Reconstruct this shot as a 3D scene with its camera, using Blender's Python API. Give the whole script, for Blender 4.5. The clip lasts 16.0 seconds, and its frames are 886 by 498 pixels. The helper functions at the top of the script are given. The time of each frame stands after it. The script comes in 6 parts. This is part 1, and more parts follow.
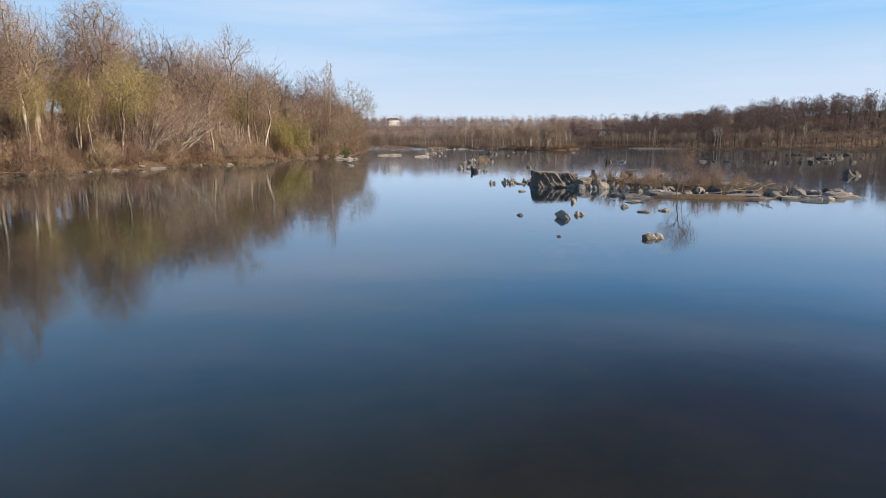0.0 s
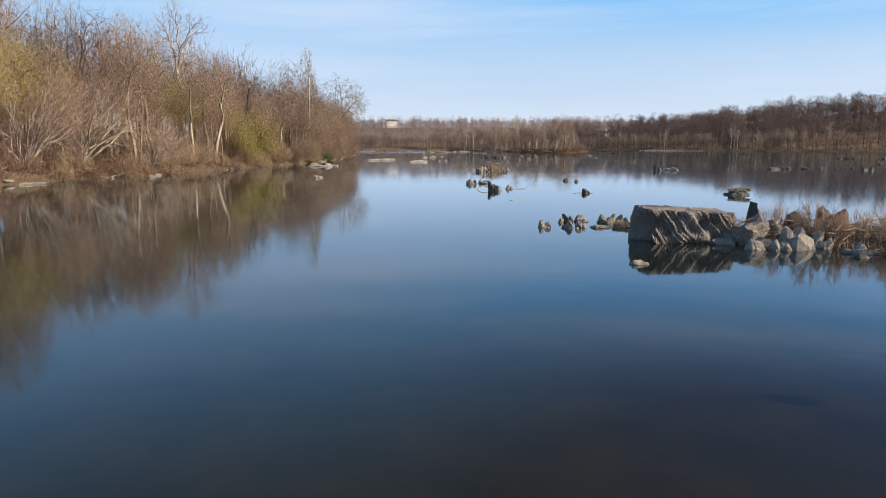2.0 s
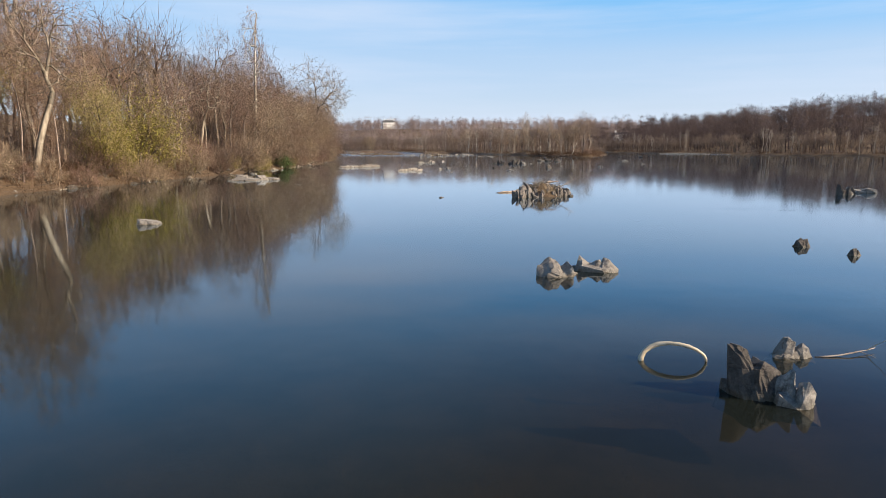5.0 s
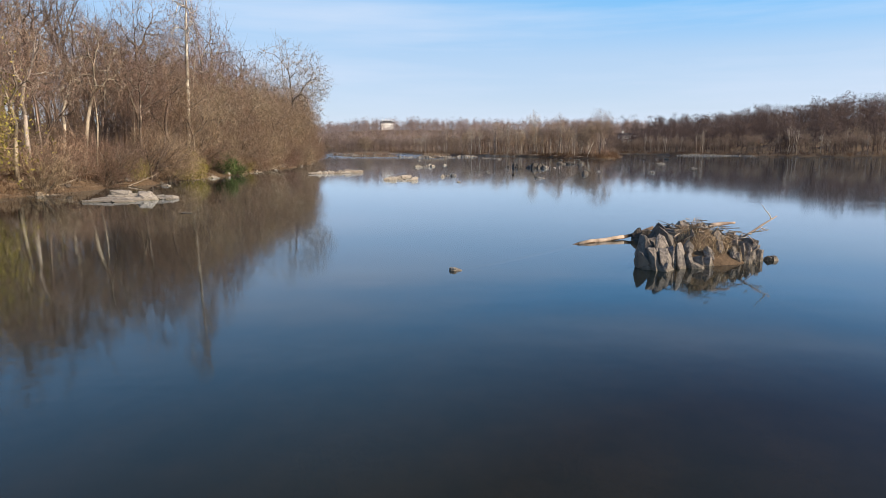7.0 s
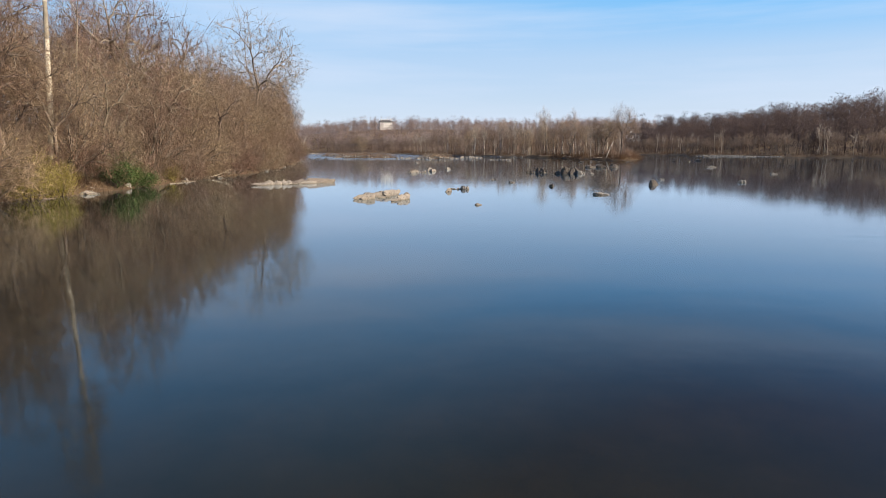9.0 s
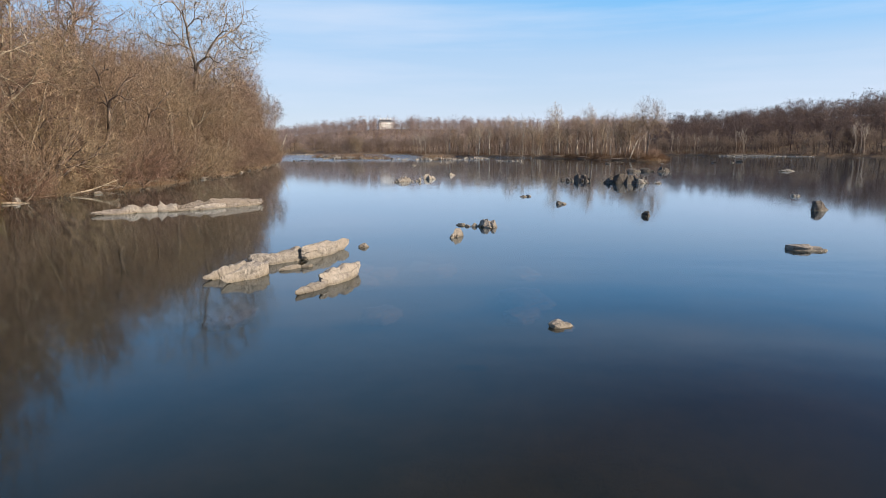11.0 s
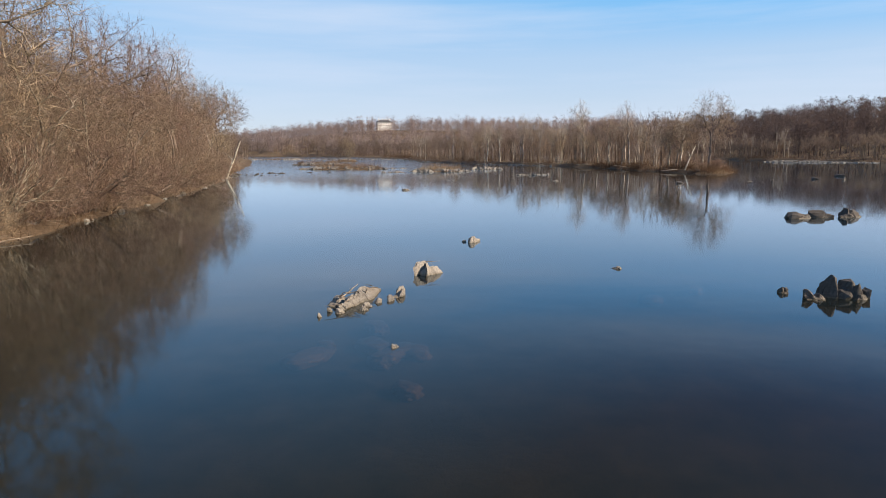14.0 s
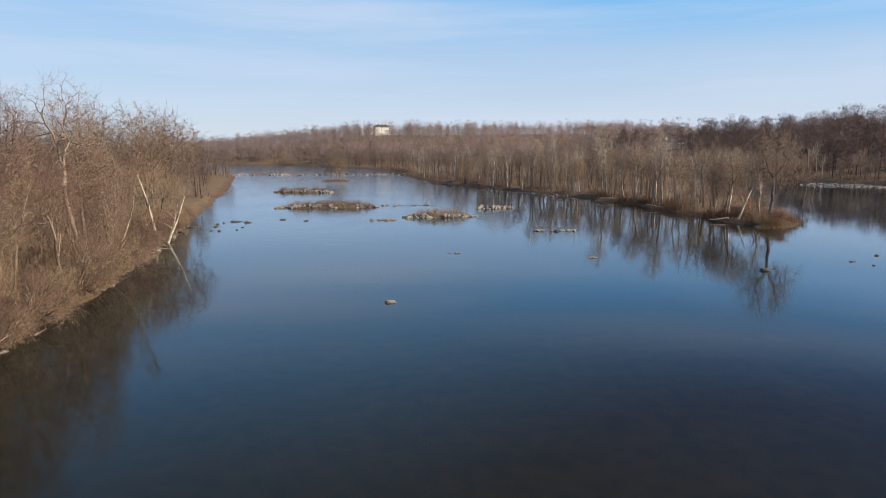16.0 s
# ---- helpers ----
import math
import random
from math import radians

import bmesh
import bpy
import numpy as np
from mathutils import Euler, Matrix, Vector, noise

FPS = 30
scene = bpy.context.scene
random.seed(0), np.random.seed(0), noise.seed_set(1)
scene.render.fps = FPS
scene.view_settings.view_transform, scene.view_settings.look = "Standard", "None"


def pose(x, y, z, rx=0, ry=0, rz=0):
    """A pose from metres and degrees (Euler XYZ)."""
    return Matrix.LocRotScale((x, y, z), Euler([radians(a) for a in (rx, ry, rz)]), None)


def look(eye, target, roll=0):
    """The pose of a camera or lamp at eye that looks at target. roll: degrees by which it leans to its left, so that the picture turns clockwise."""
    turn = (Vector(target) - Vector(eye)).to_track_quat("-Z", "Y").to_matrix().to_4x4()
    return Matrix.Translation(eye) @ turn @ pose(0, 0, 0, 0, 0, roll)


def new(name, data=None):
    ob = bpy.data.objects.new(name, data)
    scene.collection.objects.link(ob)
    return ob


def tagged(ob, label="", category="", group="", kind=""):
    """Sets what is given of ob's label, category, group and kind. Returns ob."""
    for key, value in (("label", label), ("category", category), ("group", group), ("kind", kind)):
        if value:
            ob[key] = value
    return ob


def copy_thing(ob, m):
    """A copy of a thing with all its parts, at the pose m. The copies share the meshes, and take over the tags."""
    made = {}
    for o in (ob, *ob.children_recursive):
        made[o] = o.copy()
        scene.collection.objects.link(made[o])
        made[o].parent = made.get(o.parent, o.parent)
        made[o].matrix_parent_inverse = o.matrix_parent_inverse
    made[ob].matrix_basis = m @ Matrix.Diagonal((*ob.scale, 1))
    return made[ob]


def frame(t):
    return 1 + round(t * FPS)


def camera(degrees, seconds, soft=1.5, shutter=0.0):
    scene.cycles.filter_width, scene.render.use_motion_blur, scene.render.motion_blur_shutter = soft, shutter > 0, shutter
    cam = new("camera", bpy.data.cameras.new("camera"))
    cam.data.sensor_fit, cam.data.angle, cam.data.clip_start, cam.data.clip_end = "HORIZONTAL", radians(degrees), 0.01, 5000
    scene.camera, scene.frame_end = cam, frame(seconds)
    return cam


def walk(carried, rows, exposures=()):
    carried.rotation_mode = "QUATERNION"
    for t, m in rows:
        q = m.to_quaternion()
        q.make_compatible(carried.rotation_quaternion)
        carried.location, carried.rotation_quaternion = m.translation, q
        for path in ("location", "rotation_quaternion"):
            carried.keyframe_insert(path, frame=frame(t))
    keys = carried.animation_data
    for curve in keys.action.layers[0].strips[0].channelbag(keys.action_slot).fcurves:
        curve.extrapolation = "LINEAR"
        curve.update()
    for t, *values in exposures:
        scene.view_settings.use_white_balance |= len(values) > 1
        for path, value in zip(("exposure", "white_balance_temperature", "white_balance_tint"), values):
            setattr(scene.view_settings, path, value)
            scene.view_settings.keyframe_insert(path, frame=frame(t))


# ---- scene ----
cam = camera(72.0, 16.0, soft=0.9)
PATH = [
    (0, (0.419, 1.1, 3.40), (0.401, 3.07, 3.06), 0.1),
    (0.5, (0.385, 7.117, 3.433), (0.367, 9.088, 3.094), 0.1),
    (1, (0.22, 13.582, 3.545), (0.205, 15.553, 3.206), 0.1),
    (1.5, (0.039, 20.256, 3.604), (0.023, 22.227, 3.267), 0.1),
    (2, (-0.1, 27.039, 3.571), (-0.116, 29.011, 3.237), 0.0),
    (2.5, (-0.209, 33.846, 3.592), (-0.224, 35.818, 3.26), -0.0),
    (3, (-0.353, 40.657, 3.675), (-0.366, 42.629, 3.344), 0.0),
    (3.5, (-0.431, 47.462, 3.658), (-0.444, 49.434, 3.329), 0.1),
    (4, (-0.591, 54.113, 3.672), (-0.603, 56.085, 3.342), 0.2),
    (6.5, (-1.381, 88.987, 3.267), (-1.394, 90.961, 2.945), -0.0),
    (7, (-1.554, 95.366, 3.293), (-1.566, 97.34, 2.971), 0.1),
    (7.5, (-1.745, 101.991, 3.316), (-1.756, 103.965, 2.994), 0.1),
    (8, (-1.852, 108.325, 3.248), (-1.865, 110.299, 2.927), 0.1),
    (8.5, (-2.01, 114.726, 3.254), (-2.022, 116.7, 2.933), 0.2),
    (9, (-2.189, 121.325, 3.273), (-2.202, 123.299, 2.952), 0.1),
    (11.5, (-2.452, 153.749, 3.195), (-2.472, 155.723, 2.875), -0.1),
    (12, (-2.627, 160.63, 3.226), (-2.649, 162.604, 2.906), -0.1),
    (12.5, (-2.874, 167.367, 3.212), (-2.894, 169.341, 2.892), -0.1),
    (13, (-3.109, 174.324, 3.21), (-3.13, 176.298, 2.89), -0.1),
    (13.5, (-3.318, 181.045, 3.538), (-3.34, 183.02, 3.22), -0.1),
    (14, (-3.482, 188.099, 5.572), (-3.505, 190.073, 5.252), -0.2),
    (14.5, (-3.525, 195.184, 8.08), (-3.549, 197.157, 7.756), -0.2),
    (15, (-3.521, 202.069, 10.454), (-3.546, 204.042, 10.127), -0.1),
    (15.5, (-3.668, 209.14, 12.877), (-3.692, 211.112, 12.547), -0.2),
    (16, (-3.891, 216.472, 14.907), (-3.914, 218.445, 14.579), -0.2),
]
walk(cam, [(t, look(eye, target, roll)) for t, eye, target, roll in PATH], [(0.0, 0.6), (12.5, 0.6), (16.0, 0.48)])

# ---- light ----
SUN_AZ, SUN_EL = 106.0, 30.0
world = bpy.data.worlds.new("sky")
scene.world = world
world.use_nodes = True
wn, wl = world.node_tree.nodes, world.node_tree.links
wn.clear()
sky = wn.new("ShaderNodeTexSky")
sky.sky_type, sky.sun_disc = "NISHITA", False
sky.sun_elevation, sky.sun_rotation = radians(SUN_EL), radians(SUN_AZ)
sky.altitude, sky.air_density, sky.dust_density, sky.ozone_density = 50, 1.0, 0.12, 1.6
w_co = wn.new("ShaderNodeTexCoord")
w_map = wn.new("ShaderNodeMapping")
w_map.inputs["Rotation"].default_value = (0, 0, radians(8))
w_map.inputs["Scale"].default_value = (1.1, 1.0, 13.0)
w_noise = wn.new("ShaderNodeTexNoise")
w_noise.inputs["Scale"].default_value, w_noise.inputs["Detail"].default_value = 1.3, 6.0
w_noise.inputs["Roughness"].default_value = 0.55
w_ramp = wn.new("ShaderNodeMapRange")
w_ramp.inputs["From Min"].default_value, w_ramp.inputs["From Max"].default_value = 0.46, 0.72
w_ramp.inputs["To Max"].default_value = 0.6
w_mix = wn.new("ShaderNodeMixRGB")
w_mix.inputs["Color2"].default_value = (4.6, 5.3, 6.5, 1)
w_tint = wn.new("ShaderNodeMixRGB")
w_tint.blend_type, w_tint.inputs["Fac"].default_value = "MULTIPLY", 1.0
w_tint.inputs["Color2"].default_value = (0.90, 1.0, 1.22, 1)
w_bg = wn.new("ShaderNodeBackground")
w_bg.inputs["Strength"].default_value = 0.099
w_out = wn.new("ShaderNodeOutputWorld")
wl.new(w_co.outputs["Generated"], w_map.inputs["Vector"])
wl.new(w_map.outputs["Vector"], w_noise.inputs["Vector"])
wl.new(w_noise.outputs["Fac"], w_ramp.inputs["Value"])
w_fade = wn.new("ShaderNodeMapRange")
w_fade.inputs["From Min"].default_value, w_fade.inputs["From Max"].default_value = 0.2, 0.38
w_fade.inputs["To Min"].default_value, w_fade.inputs["To Max"].default_value = 1.0, 0.1
w_mul = wn.new("ShaderNodeMath")
w_mul.operation = "MULTIPLY"
wl.new(w_ramp.outputs["Result"], w_mul.inputs[0])
wl.new(w_fade.outputs["Result"], w_mul.inputs[1])
wl.new(w_mul.outputs["Value"], w_mix.inputs["Fac"])
wl.new(sky.outputs["Color"], w_tint.inputs["Color1"])
wl.new(w_mix.outputs["Color"], w_bg.inputs["Color"])
w_veil = wn.new("ShaderNodeMixRGB")
w_pale = wn.new("ShaderNodeMixRGB")
w_pale.inputs["Color2"].default_value = (4.4, 4.95, 5.75, 1)
w_zen = wn.new("ShaderNodeMixRGB")
w_zen.inputs["Color1"].default_value, w_zen.inputs["Color2"].default_value = (1.34, 3.76, 6.55, 1), (0.225, 0.83, 2.2, 1)
w_top = wn.new("ShaderNodeMapRange")
w_top.inputs["From Min"].default_value, w_top.inputs["From Max"].default_value = 0.32, 0.8
w_low = wn.new("ShaderNodeMapRange")
w_low.inputs["From Min"].default_value, w_low.inputs["From Max"].default_value = 0.02, 0.34
w_low.inputs["To Min"].default_value, w_low.inputs["To Max"].default_value = 1.0, 0.0
wl.new(w_low.outputs["Result"], w_pale.inputs["Fac"])
wl.new(w_pale.outputs["Color"], w_veil.inputs["Color2"])
w_sep = wn.new("ShaderNodeSeparateXYZ")
w_up = wn.new("ShaderNodeMapRange")
w_up.inputs["From Min"].default_value, w_up.inputs["From Max"].default_value = 0.0, 0.5
w_up.inputs["To Min"].default_value, w_up.inputs["To Max"].default_value = 0.88, 0.85
wl.new(w_co.outputs["Generated"], w_sep.inputs["Vector"])
w_side = wn.new("ShaderNodeMath")
w_side.operation = "MULTIPLY_ADD"
w_side.inputs[1].default_value = 1.15
w_turn = wn.new("ShaderNodeMath")
w_turn.operation = "MULTIPLY"
w_east = wn.new("ShaderNodeMapRange")
w_east.interpolation_type = "SMOOTHSTEP"
w_east.inputs["From Min"].default_value, w_east.inputs["From Max"].default_value = -0.25, 0.7
wl.new(w_sep.outputs["X"], w_east.inputs["Value"])
wl.new(w_east.outputs["Result"], w_turn.inputs[0])
w_high = wn.new("ShaderNodeMapRange")
w_high.inputs["From Min"].default_value, w_high.inputs["From Max"].default_value = 0.14, 0.6
wl.new(w_sep.outputs["Z"], w_high.inputs["Value"])
wl.new(w_high.outputs["Result"], w_turn.inputs[1])
wl.new(w_turn.outputs["Value"], w_side.inputs[0])
wl.new(w_sep.outputs["Z"], w_side.inputs[2])
wl.new(w_side.outputs["Value"], w_top.inputs["Value"])
wl.new(w_top.outputs["Result"], w_zen.inputs["Fac"])
wl.new(w_zen.outputs["Color"], w_pale.inputs["Color1"])
wl.new(w_sep.outputs["Z"], w_up.inputs["Value"])
wl.new(w_sep.outputs["Z"], w_fade.inputs["Value"])
wl.new(w_side.outputs["Value"], w_low.inputs["Value"])
wl.new(w_up.outputs["Result"], w_veil.inputs["Fac"])
wl.new(w_tint.outputs["Color"], w_veil.inputs["Color1"])
wl.new(w_veil.outputs["Color"], w_mix.inputs["Color1"])
wl.new(w_bg.outputs["Background"], w_out.inputs["Surface"])

sun_data = bpy.data.lights.new("sun", "SUN")
sun_data.energy, sun_data.angle, sun_data.color = 5.0, radians(0.53), (1.0, 0.83, 0.635)
sun = new("sun", sun_data)
az, el = radians(SUN_AZ), radians(SUN_EL)
to_sun = Vector((math.sin(az) * math.cos(el), math.cos(az) * math.cos(el), math.sin(el)))
sun.matrix_world = look((0, 0, 60), Vector((0, 0, 60)) - to_sun)


# ---- materials ----
class Nodes:
    """Short hand for one material's node tree."""

    def __init__(self, name):
        self.mat = bpy.data.materials.new(name)
        self.mat.use_nodes = True
        self.n, self.l = self.mat.node_tree.nodes, self.mat.node_tree.links
        self.bsdf = self.n["Principled BSDF"]
        self.out = self.n["Material Output"]

    def add(self, kind, **inputs):
        node = self.n.new(kind)
        for key, value in inputs.items():
            key = key.replace("_", " ")
            if hasattr(value, "is_output"):
                self.l.new(value, node.inputs[key])
            else:
                node.inputs[key].default_value = value
        return node

    def coords(self, scale=(1, 1, 1), world_space=False):
        src = self.add("ShaderNodeNewGeometry").outputs["Position"] if world_space else self.add("ShaderNodeTexCoord").outputs["Object"]
        return self.add("ShaderNodeMapping", Vector=src, Scale=scale).outputs["Vector"]

    def noise(self, scale, co, detail=5.0, rough=0.6):
        return self.add("ShaderNodeTexNoise", Vector=co, Scale=scale, Detail=detail, Roughness=rough).outputs["Fac"]

    def ramp(self, fac, stops):
        node = self.add("ShaderNodeValToRGB", Fac=fac)
        els = node.color_ramp.elements
        while len(els) < len(stops):
            els.new(0.5)
        for e, (pos, col) in zip(els, stops):
            e.position, e.color = pos, (*col, 1)
        return node.outputs["Color"]

    def mix(self, fac, a, b, blend="MIX"):
        node = self.add("ShaderNodeMixRGB")
        node.blend_type = blend
        for key, v in (("Fac", fac), ("Color1", a), ("Color2", b)):
            if hasattr(v, "is_output"):
                self.l.new(v, node.inputs[key])
            else:
                node.inputs[key].default_value = v if key == "Fac" else (*v, 1)
        return node.outputs["Color"]

    def span(self, v, a, b, lo=0.0, hi=1.0):
        return self.add("ShaderNodeMapRange", Value=v, From_Min=a, From_Max=b, To_Min=lo, To_Max=hi).outputs["Result"]

    def bump(self, height, strength, distance):
        node = self.add("ShaderNodeBump", Height=height, Strength=strength, Distance=distance)
        self.l.new(node.outputs["Normal"], self.bsdf.inputs["Normal"])
        return node.outputs["Normal"]

    def done(self, color, rough=0.85, spec=0.3):
        if hasattr(color, "is_output"):
            self.l.new(color, self.bsdf.inputs["Base Color"])
        else:
            self.bsdf.inputs["Base Color"].default_value = (*color, 1)
        if hasattr(rough, "is_output"):
            self.l.new(rough, self.bsdf.inputs["Roughness"])
        else:
            self.bsdf.inputs["Roughness"].default_value = rough
        self.bsdf.inputs["Specular IOR Level"].default_value = spec
        return self.mat


def bark(name, dark, light, far=False, thin=False):
    """Bark or twigs: streaky along z, each object a little different in tone."""
    m = Nodes(name)
    co = m.coords((1, 1, 0.25), world_space=True)
    fac = m.noise(3.0, co, 4.0)
    col = m.ramp(fac, [(0.3, dark), (0.7, light)])
    rnd = m.noise(0.09, m.coords((1, 1, 0.3), world_space=True), 2.0) if far else m.add("ShaderNodeObjectInfo").outputs["Random"]
    v = m.span(rnd, 0.3 if far else 0.0, 0.7 if far else 1.0, 0.72, 1.25)
    isl = m.add("ShaderNodeNewGeometry").outputs["Random Per Island"]
    v2 = m.add("ShaderNodeMath")
    v2.operation = "MULTIPLY"
    m.l.new(v, v2.inputs[0])
    m.l.new(m.span(isl, 0, 1, 0.8 if far else 0.5, 1.2 if far else 1.5), v2.inputs[1])
    hsv = m.add("ShaderNodeHueSaturation", Color=col, Value=v2.outputs["Value"])
    m.l.new(m.span(rnd, 0.2, 0.8, 0.485, 0.515), hsv.inputs["Hue"])
    m.done(hsv.outputs["Color"], 0.9, 0.2)
    if thin or far:
        soft = m.add("ShaderNodeBsdfTranslucent", Color=hsv.outputs["Color"])
        both = m.add("ShaderNodeMixShader", Fac=0.6 if far else 0.45)
        m.l.new(m.bsdf.outputs[0], both.inputs[1])
        m.l.new(soft.outputs[0], both.inputs[2])
        m.l.new(both.outputs[0], m.out.inputs["Surface"])
    return m.mat


def leafy(name, dark, light):
    m = Nodes(name)
    isl = m.add("ShaderNodeNewGeometry").outputs["Random Per Island"]
    return m.done(m.ramp(isl, [(0.0, dark), (1.0, light)]), 0.7, 0.3)


def stone(name, dark, light, warm, stain=0.5):
    """Foliated river rock with lichen-pale tops, dark cracks and a damp, algae-stained foot at the water."""
    m = Nodes(name)
    co = m.coords(world_space=True)
    big, fine = m.noise(0.9, co, 5.0), m.noise(9.0, co, 6.0, 0.7)
    lay = m.noise(2.2, m.coords((1.2, 4.5, 1.0), world_space=True), 6.0, 0.65)
    col = m.ramp(fine, [(0.28, dark), (0.62, light)])
    col = m.mix(m.span(big, 0.42, 0.66), col, warm)
    col = m.mix(m.span(lay, 0.42, 0.30, 0.0, 0.85), col, tuple(c * 0.35 for c in dark))
    warp = m.add("ShaderNodeVectorMath", Vector=m.coords((1.0, 1.0, 0.45), world_space=True))
    warp.operation = "ADD"
    m.l.new(m.add("ShaderNodeTexNoise", Vector=co, Scale=2.5, Detail=3.0).outputs["Color"], warp.inputs[1])
    cell = m.add("ShaderNodeTexVoronoi", Vector=warp.outputs["Vector"], Scale=2.4)
    cell.feature = "DISTANCE_TO_EDGE"
    crack = m.span(cell.outputs["Distance"], 0.0, 0.03, 0.28, 0.0)
    col = m.mix(crack, col, tuple(c * 0.3 for c in dark))
    grain = m.noise(45.0, co, 3.0, 0.7)
    col = m.mix(m.span(grain, 0.5, 0.75, 0.0, 0.5), col, tuple(c * 0.6 for c in dark))
    sep = m.add("ShaderNodeSeparateXYZ", Vector=m.add("ShaderNodeNewGeometry").outputs["Position"])
    foot = m.add("ShaderNodeMath")
    foot.operation = "MULTIPLY_ADD"
    m.l.new(fine, foot.inputs[0])
    foot.inputs[1].default_value = -0.10
    m.l.new(sep.outputs["Z"], foot.inputs[2])
    col = m.mix(m.span(foot.outputs["Value"], 0.06, -0.03, 0.0, stain), col, (0.10, 0.075, 0.035))
    rnd = m.add("ShaderNodeObjectInfo").outputs["Random"]
    hsv = m.add("ShaderNodeHueSaturation", Color=col, Value=m.span(rnd, 0, 1, 0.8, 1.18))
    h = m.mix(crack, m.mix(0.45, lay, fine), (0, 0, 0))
    m.bump(h, 0.9, 0.07)
    return m.done(hsv.outputs["Color"], m.span(foot.outputs["Value"], 0.05, -0.03, 0.85, 0.4), 0.35)


def soil():
    m = Nodes("leaf_litter_soil")
    co = m.coords(world_space=True)
    a, b = m.noise(0.35, co, 6.0), m.noise(5.0, co, 8.0, 0.75)
    litter = m.ramp(b, [(0.3, (0.06, 0.04, 0.025)), (0.55, (0.18, 0.123, 0.078)), (0.75, (0.29, 0.21, 0.14))])
    litter = m.mix(m.span(a, 0.5, 0.7), litter, (0.20, 0.16, 0.09))
    sep = m.add("ShaderNodeSeparateXYZ", Vector=m.add("ShaderNodeNewGeometry").outputs["Position"])
    wob = m.add("ShaderNodeMath")
    wob.operation = "MULTIPLY_ADD"
    m.l.new(a, wob.inputs[0])
    wob.inputs[1].default_value = -1.3
    m.l.new(sep.outputs["Z"], wob.inputs[2])
    mud = m.ramp(b, [(0.3, (0.055, 0.037, 0.024)), (0.7, (0.18, 0.124, 0.077))])
    col = m.mix(m.span(wob.outputs["Value"], 0.25, -0.25), litter, mud)
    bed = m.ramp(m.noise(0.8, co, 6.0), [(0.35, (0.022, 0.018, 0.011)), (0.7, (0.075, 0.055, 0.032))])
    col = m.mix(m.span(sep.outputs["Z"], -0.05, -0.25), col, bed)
    m.bump(b, 0.7, 0.12)
    return m.done(col, 0.95, 0.2)


def water_material():
    m = Nodes("river_water")
    n, l = m.n, m.l
    n.remove(m.bsdf)
    co = m.coords((1, 1, 1), world_space=True)
    calm = m.noise(0.035, co, 3.0)
    swell = m.noise(0.55, m.coords((0.4, 1.2, 1.0), world_space=True), 3.0, 0.5)
    fine = m.noise(3.2, m.coords((1.0, 0.7, 1.0), world_space=True), 3.0, 0.5)
    h = m.mix(0.2, swell, fine)
    place = m.add("ShaderNodeSeparateXYZ", Vector=co)
    reach = m.add("ShaderNodeMath")
    reach.operation = "MULTIPLY"
    l.new(m.span(place.outputs["Y"], 300, 345), reach.inputs[0])
    l.new(m.span(place.outputs["X"], 25, -20), reach.inputs[1])
    rapid = m.add("ShaderNodeMath")
    rapid.operation = "MULTIPLY_ADD"
    l.new(m.span(m.noise(0.06, co, 3.0), 0.35, 0.65, 0.12, 0.8), rapid.inputs[0])
    l.new(reach.outputs["Value"], rapid.inputs[1])
    gust = m.span(m.noise(0.5, m.coords((0.05, 0.3, 1.0), world_space=True), 3.0), 0.62, 0.73, 0.0, 0.22)
    breeze = m.add("ShaderNodeMath")
    breeze.operation = "ADD"
    l.new(m.span(calm, 0.3, 0.75, 0.022, 0.045), breeze.inputs[0])
    l.new(gust, breeze.inputs[1])
    l.new(breeze.outputs["Value"], rapid.inputs[2])
    bump = m.add("ShaderNodeBump", Height=h, Strength=rapid.outputs["Value"], Distance=0.10).outputs["Normal"]
    fres = m.span(m.add("ShaderNodeFresnel", IOR=1.333, Normal=bump).outputs["Fac"], 0.032, 0.73, 0.0, 0.97)
    gloss = m.add("ShaderNodeBsdfGlossy", Roughness=m.span(reach.outputs["Value"], 0, 1, 0.055, 0.12), Normal=bump)
    gloss.inputs["Color"].default_value = (0.82, 0.91, 1.0, 1)
    body = m.add("ShaderNodeBsdfDiffuse")
    body.inputs["Color"].default_value = (0.0142, 0.0178, 0.0146, 1)
    clear = m.add("ShaderNodeBsdfTransparent")
    clear.inputs["Color"].default_value = (0.54, 0.46, 0.37, 1)
    under = m.add("ShaderNodeMixShader", Fac=0.28)
    l.new(body.outputs[0], under.inputs[1])
    l.new(clear.outputs[0], under.inputs[2])
    top = m.add("ShaderNodeMixShader", Fac=fres)
    l.new(under.outputs[0], top.inputs[1])
    l.new(gloss.outputs[0], top.inputs[2])
    l.new(top.outputs[0], m.out.inputs["Surface"])
    return m.mat


M_SOIL, M_WATER = soil(), water_material()
M_ROCK = stone("pale_schist", (0.09, 0.079, 0.068), (0.35, 0.32, 0.282), (0.29, 0.253, 0.21))
# Dark schist; on some rocks its tone stands in for shaded faces.
M_DARKROCK = stone("dark_and_shaded_schist", (0.022, 0.02, 0.018), (0.145, 0.126, 0.11), (0.115, 0.094, 0.075))
M_GREYROCK = stone("grey_schist", (0.05, 0.043, 0.037), (0.27, 0.236, 0.205), (0.215, 0.18, 0.145))
M_BEDROCK = stone("drowned_rock", (0.05, 0.03, 0.02), (0.15, 0.085, 0.055), (0.13, 0.07, 0.045), 0.2)
M_TRUNK = bark("grey_brown_bark", (0.11, 0.086, 0.066), (0.33, 0.268, 0.21))
